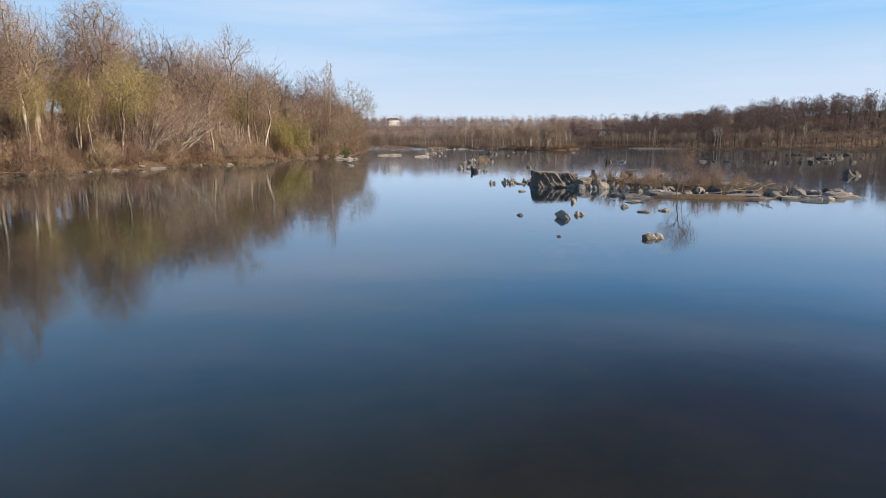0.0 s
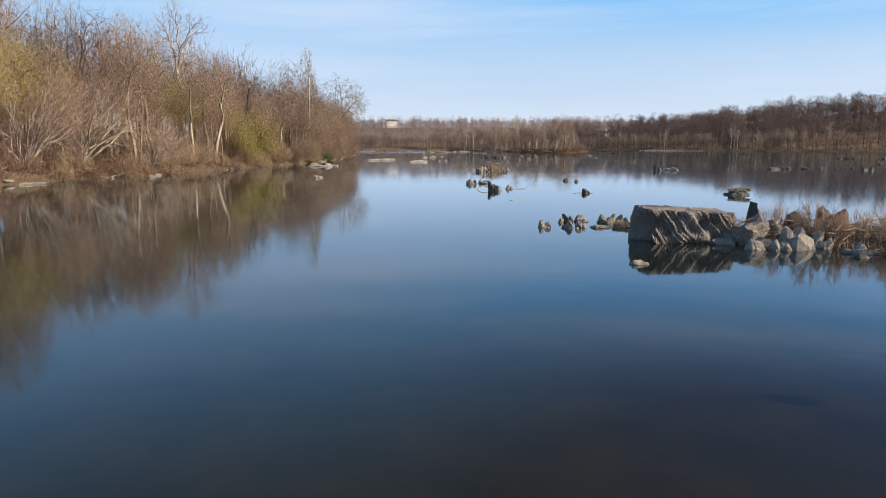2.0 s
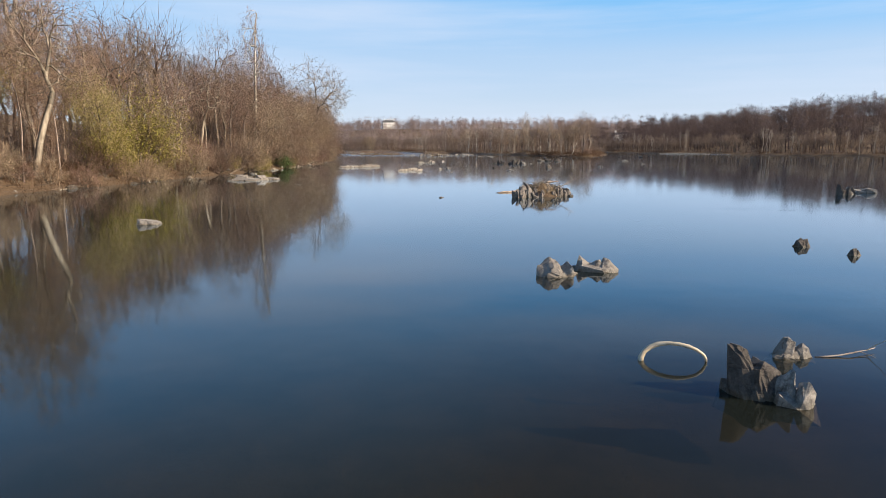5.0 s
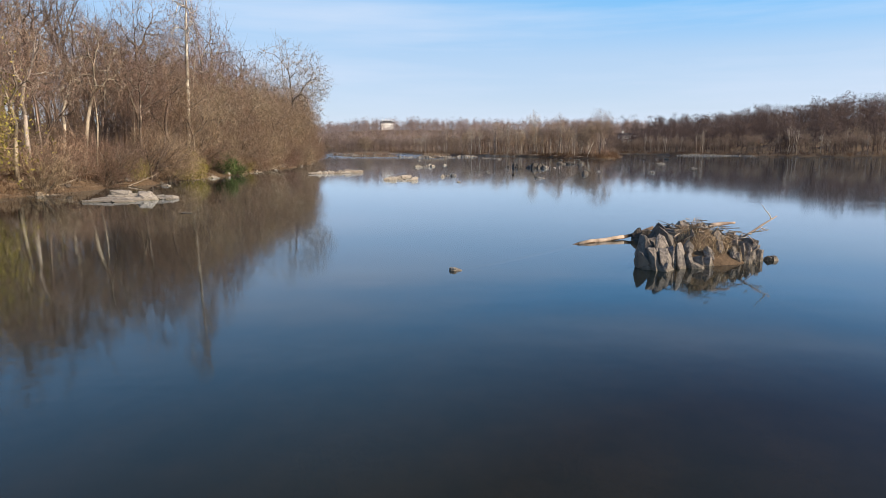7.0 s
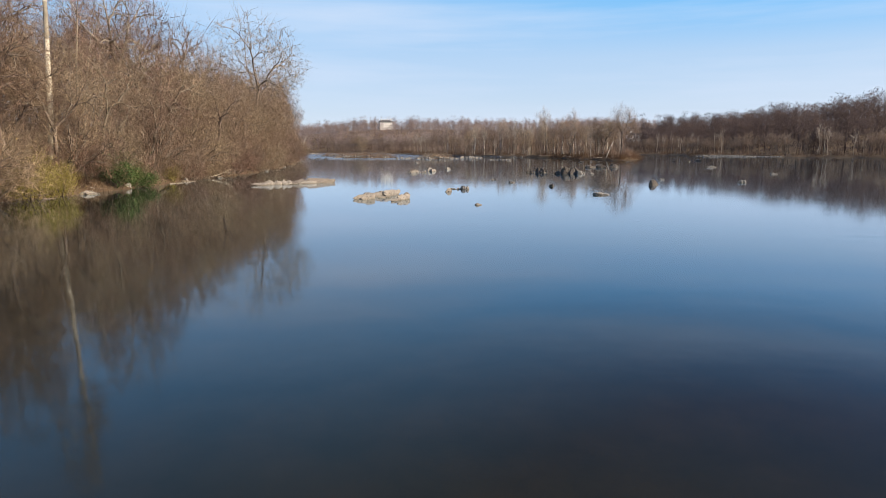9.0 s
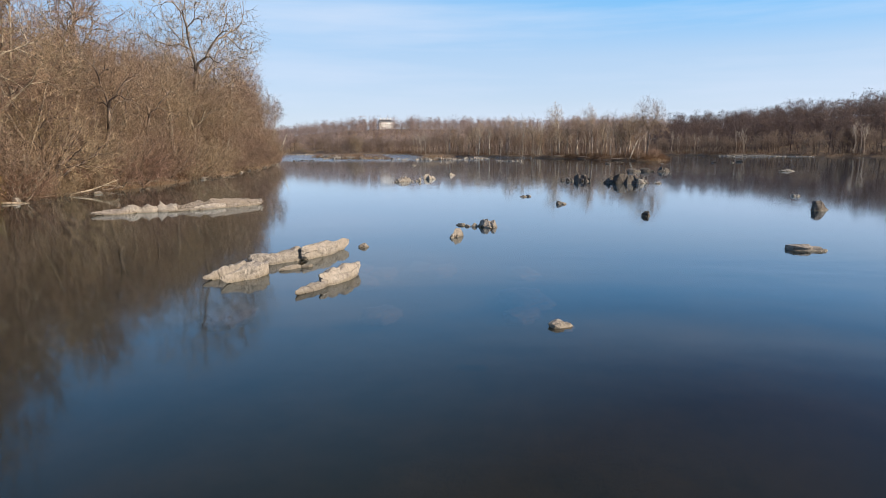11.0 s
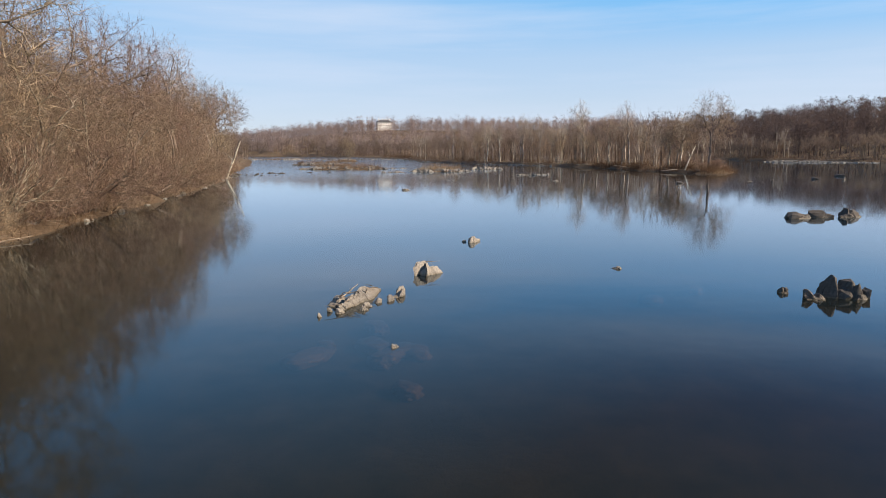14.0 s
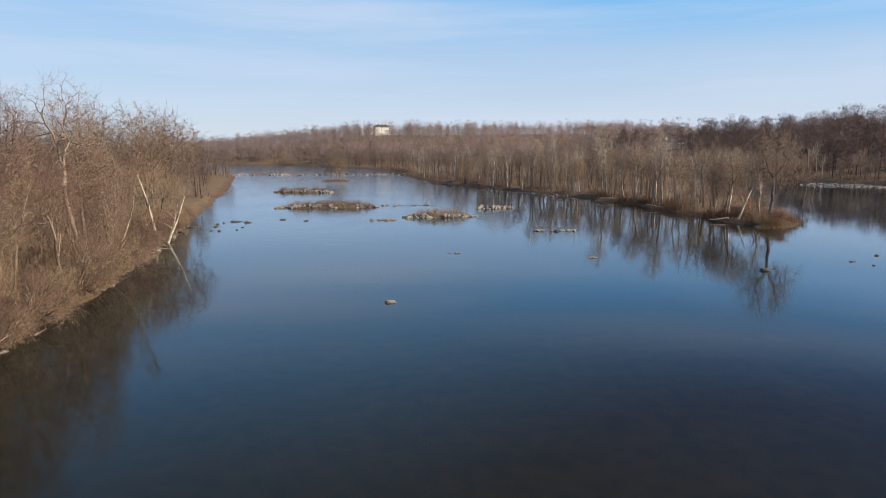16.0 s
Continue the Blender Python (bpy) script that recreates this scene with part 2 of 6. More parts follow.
M_PALE = bark("pale_sycamore_bark", (0.23, 0.195, 0.155), (0.50, 0.44, 0.365))
M_TWIG = bark("bare_twigs", (0.235, 0.16, 0.112), (0.525, 0.378, 0.272), thin=True)
M_PINKTWIG = bark("pale_pinkish_twigs", (0.33, 0.235, 0.175), (0.60, 0.46, 0.36), thin=True)
M_TANTWIG = bark("tan_twigs", (0.19, 0.135, 0.094), (0.435, 0.322, 0.23), thin=True)
M_DARKTWIG = bark("dark_brown_twigs", (0.20, 0.136, 0.098), (0.475, 0.342, 0.25), thin=True)
M_BRAMBLE = bark("russet_bramble", (0.09, 0.055, 0.036), (0.25, 0.16, 0.10), far=True)
M_GRASS = bark("dry_grass", (0.25, 0.175, 0.105), (0.47, 0.355, 0.235))
M_DRIFT = bark("bleached_driftwood", (0.26, 0.20, 0.145), (0.58, 0.48, 0.37))
M_FARWOOD = bark("far_woods", (0.165, 0.122, 0.096), (0.38, 0.295, 0.235), far=True)
M_FARPALE = bark("far_pale_bark", (0.34, 0.29, 0.24), (0.62, 0.55, 0.47), far=True)
M_REED = bark("dry_reeds", (0.21, 0.14, 0.095), (0.50, 0.365, 0.255), far=True)
# Hill woods carry distance haze in their colour: lightened and shifted to blue.
M_HAZYWOOD = bark("ridge_woods", (0.26, 0.20, 0.18), (0.54, 0.43, 0.385), far=True)
M_OAKWOOD = bark("dark_ridge_woods", (0.076, 0.057, 0.052), (0.2, 0.149, 0.135), far=True)
M_OLIVE = leafy("yellow_green_leaves", (0.13, 0.118, 0.022), (0.35, 0.29, 0.065))
M_BUD = leafy("olive_haze_leaves", (0.22, 0.185, 0.055), (0.42, 0.355, 0.135))
M_DEADLEAF = leafy("withered_tan_leaves", (0.17, 0.11, 0.07), (0.40, 0.28, 0.18))
M_WETWOOD = bark("sodden_wood", (0.05, 0.03, 0.022), (0.13, 0.085, 0.062))
M_EVER = leafy("evergreen_leaves", (0.03, 0.06, 0.015), (0.10, 0.15, 0.04))


# ---- plan ----
LEFT = [(-60, -600), (-55, -100), (-50, 0), (-46, 40), (-45, 63), (-42, 79), (-40, 92), (-35.5, 104), (-33.5, 118), (-31, 141), (-29.8, 160),
        (-29.6, 185), (-29.6, 200), (-31, 222), (-35, 246), (-39, 267), (-43, 287), (-50, 313), (-59, 344), (-80, 420), (-115, 530), (-170, 640),
        (-260, 760), (-420, 900), (-900, 1100), (-3200, 1200), (-3200, -600)]
FAR = [(60, 331), (54.5, 330.5), (51, 344), (48, 363), (38, 396), (17, 430), (-16, 498), (-39, 600), (-80, 700), (-130, 760), (-210, 790),
       (-400, 960), (-900, 1180), (-3200, 1300), (-3200, 3200), (3200, 3200), (3200, -600), (430, -600), (420, 0), (400, 150), (340, 300),
       (262, 372), (200, 410), (172, 440), (158, 480), (150, 540), (142, 640), (140, 700), (125, 700), (118, 620), (105, 520), (90, 430), (75, 370), (64, 335)]


def signed(px, py, poly):
    """Distance to a polygon's edge, positive inside."""
    px, py = np.asarray(px, float), np.asarray(py, float)
    best, inside = np.full(px.shape, 1e9), np.zeros(px.shape, bool)
    for (ax, ay), (bx, by) in zip(poly, poly[1:] + poly[:1]):
        dx, dy = bx - ax, by - ay
        t = np.clip(((px - ax) * dx + (py - ay) * dy) / (dx * dx + dy * dy), 0, 1)
        best = np.minimum(best, np.hypot(px - ax - t * dx, py - ay - t * dy))
        if dy:
            inside ^= ((ay > py) != (by > py)) & (px < dx * (py - ay) / dy + ax)
    return np.where(inside, best, -best)


def smooth(v, a, b):
    t = np.clip((v - a) / (b - a), 0, 1)
    return t * t * (3 - 2 * t)


def waves(x, y, s, seed):
    """A cheap smooth unevenness, about -1 to 1."""
    r = np.random.RandomState(seed)
    out = 0
    for _ in range(5):
        a, f, p = r.uniform(0, 6.28), r.uniform(0.6, 1.8) / s, r.uniform(0, 6.28)
        out = out + np.sin((x * np.cos(a) + y * np.sin(a)) * f * 6.28 / 2.5 + p)
    return out / 3.2


# low soil hummocks of the islets and bars: x, y, half length, half width, turn, height
HUMMOCKS = [(18.3, 47.3, 9.4, 2.1, -28, 0.42), (17.5, 40.4, 5.5, 1.1, -8, 0.2), (-35, 371, 12, 2.8, 4, 0.55), (-54, 425, 10, 3.2, -6, 0.5),
            (-6.3, 349, 7.4, 1.7, 5, 0.4), (-56, 494, 7, 4, 10, 0.8), (-105, 568, 14, 4, 0, 0.4), (-135, 572, 12, 4, 0, 0.35),
            (147, 452, 14, 4, -35, 0.5), (7.4, 368, 3.8, 1.4, 10, 0.15)]


def height(x, y):
    """The ground's height over the water, and the distance inland."""
    x, y = np.asarray(x, float), np.asarray(y, float)
    jag = 0.9 * waves(x, y, 9, 1) + 0.5 * waves(x, y, 3.5, 2)
    dl, df = signed(x, y, LEFT) + jag, signed(x, y, FAR) + 1.7 * jag
    d = np.maximum(dl, df)
    z = np.where(d > 0, 0.0, -1.5 * (1 - np.exp(np.minimum(d, 0) / 6)))
    left = 1.5 * (1 - np.exp(-np.maximum(dl, 0) / 1.2)) + 0.035 * np.maximum(dl, 0) * smooth(dl, 5, 60) + 9 * smooth(dl, 35, 110) + 0.16 * waves(x, y, 5, 3) * smooth(dl, 0.5, 4)
    right_side = smooth(x, 100, 150)
    far = 1.0 * (1 - np.exp(-np.maximum(df, 0) / 1.3)) + 0.15 * waves(x, y, 6, 4) * smooth(df, 0.5, 4)
    ridge = right_side * smooth(df, 8, 150) * (19 + 11 * smooth(x, 260, 420)) + right_side * 4 * smooth(df, 150, 260)
    hill = smooth(y, 740, 945) * (10 + 19 * smooth(x, -340, -70)) - 22 * smooth(y, 945, 1040)
    z = np.where(dl > 0, left, z)
    z = np.where(df > 0, far + np.maximum(np.maximum(ridge, hill), 0), z)
    for hx, hy, hl, hw, turn, hz in HUMMOCKS:
        c, s = math.cos(radians(turn)), math.sin(radians(turn))
        u, v = ((x - hx) * c + (y - hy) * s) / hl, (-(x - hx) * s + (y - hy) * c) / hw
        r = np.sqrt(u * u + v * v) + 0.16 * waves(x, y, hw * 1.5, 7)
        z = np.maximum(z, (hz + 0.5) * np.clip(1.25 - r, -0.4, 0.55) / 0.55 - 0.5)
    return z, np.maximum(dl, df)


def ground_at(x, y):
    return float(height(np.array([x]), np.array([y]))[0][0])


def mesh_from(name, verts, faces, material):
    """One mesh from arrays of vertices and of equal-sized faces (or a list of such arrays)."""
    groups = faces if isinstance(faces, list) else [faces]
    me = bpy.data.meshes.new(name)
    loops = np.concatenate([g.ravel() for g in groups]).astype(np.int32)
    sizes = np.concatenate([np.full(len(g), g.shape[1]) for g in groups]).astype(np.int32)
    me.vertices.add(len(verts))
    me.vertices.foreach_set("co", np.asarray(verts, np.float32).ravel())
    me.loops.add(len(loops))
    me.loops.foreach_set("vertex_index", loops)
    me.polygons.add(len(sizes))
    me.polygons.foreach_set("loop_start", np.concatenate([[0], np.cumsum(sizes)[:-1]]).astype(np.int32))
    me.update(calc_edges=True)
    me.polygons.foreach_set("use_smooth", np.zeros(len(me.polygons), bool))
    me.materials.append(material)
    return me


def smooth_shade(me):
    me.polygons.foreach_set("use_smooth", np.ones(len(me.polygons), bool))
    return me


def steps(*spans):
    """Coordinates from spans of (start, end, step)."""
    return np.unique(np.concatenate([np.arange(a, b + 1e-6, s) for a, b, s in spans]).round(3))


def build_ground():
    gx = steps((-3100, -400, 180), (-400, -160, 20), (-160, -75, 5), (-75, -26, 1.1), (-26, 66, 2.0), (66, 180, 5), (180, 420, 12), (420, 3100, 160))
    gy = steps((-590, -20, 60), (-20, 30, 5), (30, 60, 1.0), (60, 330, 1.7), (330, 430, 2.2), (430, 640, 6), (640, 1100, 14), (1100, 3100, 120))
    xx, yy = np.meshgrid(gx, gy)
    zz, _ = height(xx, yy)
    verts = np.stack([xx, yy, zz], -1).reshape(-1, 3)
    i = np.arange(len(gx) * len(gy)).reshape(len(gy), len(gx))
    quads = np.stack([i[:-1, :-1], i[:-1, 1:], i[1:, 1:], i[1:, :-1]], -1).reshape(-1, 4)
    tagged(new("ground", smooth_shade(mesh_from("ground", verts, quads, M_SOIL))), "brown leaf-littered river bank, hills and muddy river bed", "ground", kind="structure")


def build_water():
    v = np.array([(-3000, -590, 0), (3000, -590, 0), (3000, 2500, 0), (-3000, 2500, 0)], float)
    ob = new("water", mesh_from("water", v, np.array([[0, 1, 2, 3]]), M_WATER))
    ob.visible_shadow = False
    tagged(ob, "calm dark blue river water mirroring the sky and bare trees", "river", kind="structure")


build_ground()
build_water()


def part(name, me, parent, label=""):
    ob = new(name, me)
    ob.parent = parent
    if label:
        ob["label"] = label
    return ob


# ---- rocks ----
def shard(r, half, cuts, taper):
    """One angular block: the hull of jittered corners and face points, its edges split so that they can chip."""
    pts = []
    for sx in (-1, 1):
        for sy in (-1, 1):
            for sz in (-1, 1):
                k = taper if sz > 0 else 1.0
                pts.append((sx * r.uniform(0.4, 1.0) * k, sy * r.uniform(0.4, 1.0) * k, sz * r.uniform(0.45, 1.0)))
    for axis in range(3):
        for sign in (-1, 1):
            p = r.uniform(-0.45, 0.45, 3)
            p[axis] = sign * r.uniform(0.85, 1.05)
            pts.append(p)
    bm = bmesh.new()
    for p in pts:
        bm.verts.new((p[0] * half[0], p[1] * half[1], p[2] * half[2]))
    hull = bmesh.ops.convex_hull(bm, input=bm.verts[:])
    for v in [q for q in hull["geom_interior"] if isinstance(q, bmesh.types.BMVert)]:
        bm.verts.remove(v)
    if cuts:
        bmesh.ops.subdivide_edges(bm, edges=bm.edges[:], cuts=cuts, use_grid_fill=True)
        bmesh.ops.triangulate(bm, faces=bm.faces[:])
    bm.verts.index_update()
    v = np.array([p.co[:] for p in bm.verts])
    f = np.array([[p.index for p in q.verts] for q in bm.faces])
    bm.free()
    return v, f


def plated_arrays(r, w, d, h, detail, sharp, slant):
    """Split schist: a broken body with leaning plates grown together; under the water its foot spreads out."""
    low = h < 0.3 * max(w, d)
    plates = 0 if detail < 3 or low else 1 if w < 0.5 else 2 if w < 0.95 else int(r.choice([2, 3, 4], p=[0.3, 0.45, 0.25]))
    cuts = {2: 0, 3: 2, 4: 4}.get(detail, 6)
    lean = slant if slant else r.choice([-1, 1]) * r.uniform(0.05, 0.3)
    body = 1.0 if plates == 0 else r.uniform(0.28, 0.5)
    bits = [(*shard(r, (w / 2, d / 2, 0.5 * h * (body + 0.6)), cuts + 1 if cuts else 0, 0.68), 0.0, 0.0, 0.5 * h * (body - 0.6))]
    if low and detail > 2:
        bits = [(*shard(r, (w * 0.48, d * 0.48, 0.5 * h * 1.1), cuts, 0.9), 0.0, 0.0, -0.05 * h)]
        for i in range(3):
            up = h * (1.0 if i == 0 else r.uniform(0.3, 0.8))
            v, f = shard(r, (w * r.uniform(0.22, 0.42), d * r.uniform(0.28, 0.5), 0.5 * (up + 0.6 * h)), cuts, 0.9)
            v[:, 2] += 0.25 * h * r.normal() * v[:, 0] / w
            bits.append((v, f, w * r.uniform(-0.24, 0.24), d * r.uniform(-0.22, 0.22), 0.5 * (up - 0.6 * h)))
    for i in range(plates):
        up = h * (1.0 if i == 0 else r.uniform(0.6, 0.95))
        half = w * r.uniform(0.5, 0.8) / (plates + 0.25)
        x = (i + 0.5) / plates - 0.5 + r.uniform(-0.1, 0.1)
        v, f = shard(r, (half, d / 2 * r.uniform(0.65, 0.95), 0.5 * (up + 0.5 * h)), cuts, r.uniform(0.3, 0.75))
        yaw = r.normal() * 0.35
        v = v @ np.array([[math.cos(yaw), math.sin(yaw), 0], [-math.sin(yaw), math.cos(yaw), 0], [r.normal() * 0.12, r.normal() * 0.12, 1]])
        bits.append((v, f, x * w * 0.75, r.uniform(-0.15, 0.15) * d, 0.5 * (up - 0.5 * h)))
    vs, fs, n = [], [], 0
    size = min(max(w, d) * 0.6, 2 * h, 1.2)
    off = r.uniform(-50, 50, 3)
    for v, f, x, y, z in bits:
        v = v + (x, y, z)
        v[:, 0] -= lean * 0.8 * v[:, 2]
        out = v - v.mean(0)
        out /= np.maximum(np.linalg.norm(out, axis=1), 1e-6)[:, None]
        for j, p in enumerate(v / size if cuts else []):
            t = Vector(p + off)
            level = p[0] * 6 + lean * 5 * p[2] + 0.6 * noise.noise(t * 1.5) + off[0]
            split = noise.noise(Vector((math.floor(level) * 3.7, off[1], 0.5)))
            v[j] += out[j] * size * (0.04 * noise.noise(t * 2.2) + 0.05 * split + 0.03 * noise.noise(t * 6))
        if n:
            gap = np.linalg.norm(vs[0][:, None] - v[None], axis=2)
            a, b = np.unravel_index(gap.argmin(), gap.shape)
            face = f[(f == b).any(1)][0]
            fs.append(np.array([[a, face[(list(face).index(b) + 1) % 3] + n, b + n]]))
        vs.append(v)
        fs.append(f + n)
        n += len(v)
    v = np.concatenate(vs)
    lo, hi = v.min(0), v.max(0)
    v[:, 0] = (v[:, 0] - (lo[0] + hi[0]) / 2) * w / (hi[0] - lo[0])
    v[:, 1] *= d / (hi[1] - lo[1])
    v[:, 2] = np.where(v[:, 2] > 0, v[:, 2] * h / max(hi[2], 0.01), v[:, 2])
    spread = 1 + 0.25 * np.clip(-v[:, 2] / (0.6 * h), 0, 1)
    v[:, :2] *= spread[:, None]
    return v, np.concatenate(fs)


def rock_arrays(seed, w, d, h, detail=4, cuts=9, flute=0.0, sharp=0.10, slant=0.0, box=0.8):
    """A boulder w by d, h over the water, split along three joint directions; its foot lies below the water."""
    r = np.random.RandomState(seed)
    if cuts and not flute:
        return plated_arrays(r, w, d, h, detail, sharp, slant)
    bm = bmesh.new()
    bmesh.ops.create_icosphere(bm, subdivisions=detail, radius=1.0)
    v = np.array([p.co[:] for p in bm.verts])
    f = np.array([[p.index for p in q.verts] for q in bm.faces])
    bm.free()
    v = np.sign(v) * np.abs(v) ** box
    joints = np.linalg.qr(r.normal(size=(3, 3)) + 1.2 * np.eye(3))[0]
    off = r.uniform(-50, 50, 3)
    ax = joints[0]
    for k in range(cuts + 5 if cuts else 0):
        n = joints[k % 3] * r.choice([-1, 1]) + r.normal(size=3) * 0.28
        n /= np.linalg.norm(n)
        over = v @ n - r.uniform(0.38, 0.8)
        v -= np.where(over > 0, over, 0)[:, None] * n
    out = v / np.maximum(np.linalg.norm(v, axis=1), 1e-6)[:, None]
    size = np.array([w, d, h * 1.5]) / 2
    disp = np.zeros(len(v))
    for k, p in enumerate(v):
        q = p + off
        level = (p @ ax) * 4.5 + 0.8 * noise.noise(Vector(q * 1.3))
        step = noise.noise(Vector((math.floor(level) * 7.3 + off[0], off[1], 0.5)))
        crack = max(0.0, 1 - 5 * abs(level - round(level)))
        disp[k] = sharp * (1.2 * noise.noise(Vector(q * 1.7)) + 0.9 * step - 0.7 * crack - 1.5 * max(0.0, 0.5 - 2.2 * abs(noise.noise(Vector(q * 2.6)))) + 0.7 * noise.noise(Vector(q * 6)))
        if flute:
            s = q[0] * 9 + q[2] * 2.4 + 1.2 * noise.noise(Vector(q * 1.1))
            rib = 1 - abs(2 * abs(noise.noise(Vector((s, 0.3, 0.7)))) - 0.6)
            scoop = rib + 0.6 * abs(noise.noise(Vector((s * 1.9, 5.3, 1.7)))) + 0.7 * abs(noise.noise(Vector((q[0] * 2, q[1] * 2, q[2] * 1.2)))) + 0.3 * abs(noise.noise(Vector(q * 6)))
            disp[k] -= flute * scoop * (1 - min(1.0, abs(out[k][2]) * 1.25) ** 3)
    v = v + out * disp[:, None]
    for k in range(5 if cuts else 0):
        n = joints[k % 3] * r.choice([-1, 1]) + r.normal(size=3) * 0.45
        n /= np.linalg.norm(n)
        along = v @ n
        over = along - np.quantile(along, r.uniform(0.72, 0.93))
        v -= np.where(over > 0, over * 0.95, 0)[:, None] * n
    v = v * size
    v[:, 2] += slant * v[:, 0]
    lo, hi = v.min(0), v.max(0)
    v[:, 0] *= w / (hi[0] - lo[0])
    v[:, 1] *= d / (hi[1] - lo[1])
    v[:, 2] = (v[:, 2] - hi[2]) * (h * 1.55 / (hi[2] - lo[2])) + h
    return v, f


SEED = [100]


def rock(x, y, w, d, h, turn=0.0, detail=4, dark=False, slant=0.0, flute=0.0, sharp=0.14, cuts=9, base=0.0, box=0.8, material=None, name="rock", label="", group=""):
    SEED[0] += 1
    if cuts and h > 0.45 * max(w, d):
        h *= 0.86
    if max(w, d) < 0.6 or abs(x) > 24 or y > 225:
        detail = min(detail, 3)
    ob = new(name, mesh_from("rock", *rock_arrays(SEED[0], w, d, h, detail, cuts, flute, sharp, slant, box), material or (M_DARKROCK if dark else M_ROCK)))
    if not cuts:
        smooth_shade(ob.data)
    ob.matrix_world = pose(x, y, base, 0, 0, turn)
    return tagged(ob, label or ("dark weathered rock rising from the still river" if dark else "pale grey-tan angular rock in the shallow river"), "rock", group or "rocks in the river")


def slab_arrays(seed, w, d, h, detail=5, point=0.7, back=0.2):
    """A long low rock: steep on its near side, sloping behind, drawn out to a point at its first end."""
    r = np.random.RandomState(seed)
    bm = bmesh.new()
    bmesh.ops.create_icosphere(bm, subdivisions=detail, radius=1.0)
    v = np.array([p.co[:] for p in bm.verts])
    f = np.array([[p.index for p in q.verts] for q in bm.faces])
    bm.free()
    off = r.uniform(-40, 40, 3)
    v = np.sign(v) * np.abs(v) ** 0.72
    for _ in range(9):
        n = r.normal(size=3) * (0.35, 1.0, 0.8)
        n[2] = abs(n[2])
        n /= np.linalg.norm(n)
        over = v @ n - r.uniform(0.42, 0.75)
        v -= np.where(over > 0, over * 0.97, 0)[:, None] * n
    s = v[:, 0].copy()
    thin = np.where(s < 0.1, 1 - point * smooth(-s, -0.1, 1.0), 1 - back * smooth(s, 0.3, 1.0))
    hump = np.array([0.75 + 0.5 * noise.noise(Vector((k * 2.4 + off[0], 0.4, off[1]))) + 0.22 * noise.noise(Vector((k * 7 + off[0], 1.4, off[1]))) for k in s])
    bend = 0.16 * np.sin(s * 2.2 + r.uniform(0, 6)) + 0.08 * np.sin(s * 6 + r.uniform(0, 6))
    v[:, 1] = v[:, 1] * thin + bend
    v[:, 2] = v[:, 2] * (0.25 + 0.75 * thin) * np.where(v[:, 2] > 0, hump, 1) - 0.22 * np.maximum(v[:, 1], 0) * (v[:, 2] > 0)
    out = v / np.maximum(np.linalg.norm(v, axis=1), 1e-6)[:, None]
    q = v * np.array([w, d * 1.2, h * 1.6]) + off
    disp = np.array([0.13 * noise.noise(Vector(p * 1.4)) + 0.07 * noise.noise(Vector(p * (1.4, 5.0, 5.0))) + 0.03 * noise.noise(Vector(p * (3.5, 9.0, 9.0))) - 0.05 * max(0.0, 1 - 7 * abs(noise.noise(Vector(p * (1.1, 2.6, 2.6))))) + 0.015 * noise.noise(Vector(p * 11)) for p in q])
    v = (v + out * disp[:, None]) * np.array([w, d, h * 1.5]) / 2
    lo, hi = v.min(0), v.max(0)
    v[:, 0] *= w / (hi[0] - lo[0])
    v[:, 2] = (v[:, 2] - hi[2]) * (h * 1.7 / (hi[2] - lo[2])) + h
    return v, f


def slab(x0, y0, x1, y1, d, h, point=0.7, back=0.2, detail=5, material=None, label="", name="flat_rock"):
    """A long slab between two ends on the water, the first one pointed."""
    SEED[0] += 1
    w = math.dist((x0, y0), (x1, y1)) * 0.95
    d, h = d * 0.7, h * 0.88
    ob = new(name, smooth_shade(mesh_from("flat_rock", *slab_arrays(SEED[0], w, d, h, detail, point, back), material or M_ROCK)))
    a = math.atan2(y1 - y0, x1 - x0)
    ob.matrix_world = pose((x0 + x1) / 2 - math.sin(a) * d * 0.12, (y0 + y1) / 2 + math.cos(a) * d * 0.12, 0, 0, 0, math.degrees(a))
    return tagged(ob, label or "long low grey-tan rock lying slantwise in the river", "rock", "rocks in the river")


LOOSE = {False: [], True: []}


def loose_stone(x, y, w, d, h, turn, dark, base):
    """A small far stone, kept for the joined mesh of loose stones."""
    SEED[0] += 1
    v, f = rock_arrays(SEED[0], w, d, h, 2, 7, sharp=0.3, slant=0.2 * math.sin(SEED[0] * 1.7))
    c, s = math.cos(radians(turn)), math.sin(radians(turn))
    LOOSE[dark].append((v @ np.array([[c, s, 0], [-s, c, 0], [0, 0, 1]]) + (x, y, base), f))


def shoal(x, y, length, width, turn, count, h, seed, dark=False, lo=0.35, hi=1.1):
    """Loose stones strewn over an elongated patch."""
    r = np.random.RandomState(seed)
    c, s = math.cos(radians(turn)), math.sin(radians(turn))
    for _ in range(int(count * 1.5)):
        u, v, k = r.uniform(-0.5, 0.5) * length, r.normal() * 0.25 * width, r.uniform(lo, hi) * 0.72
        px, py = x + u * c - v * s, y + u * s + v * c
        k *= r.uniform(0.5, 1.5)
        loose_stone(px, py, k * r.uniform(0.8, 2.0), k * r.uniform(0.5, 1.0), h * r.uniform(0.35, 1.0) * min(1.0, k), turn + r.normal() * 40, dark, max(0.0, ground_at(px, py) - 0.05))


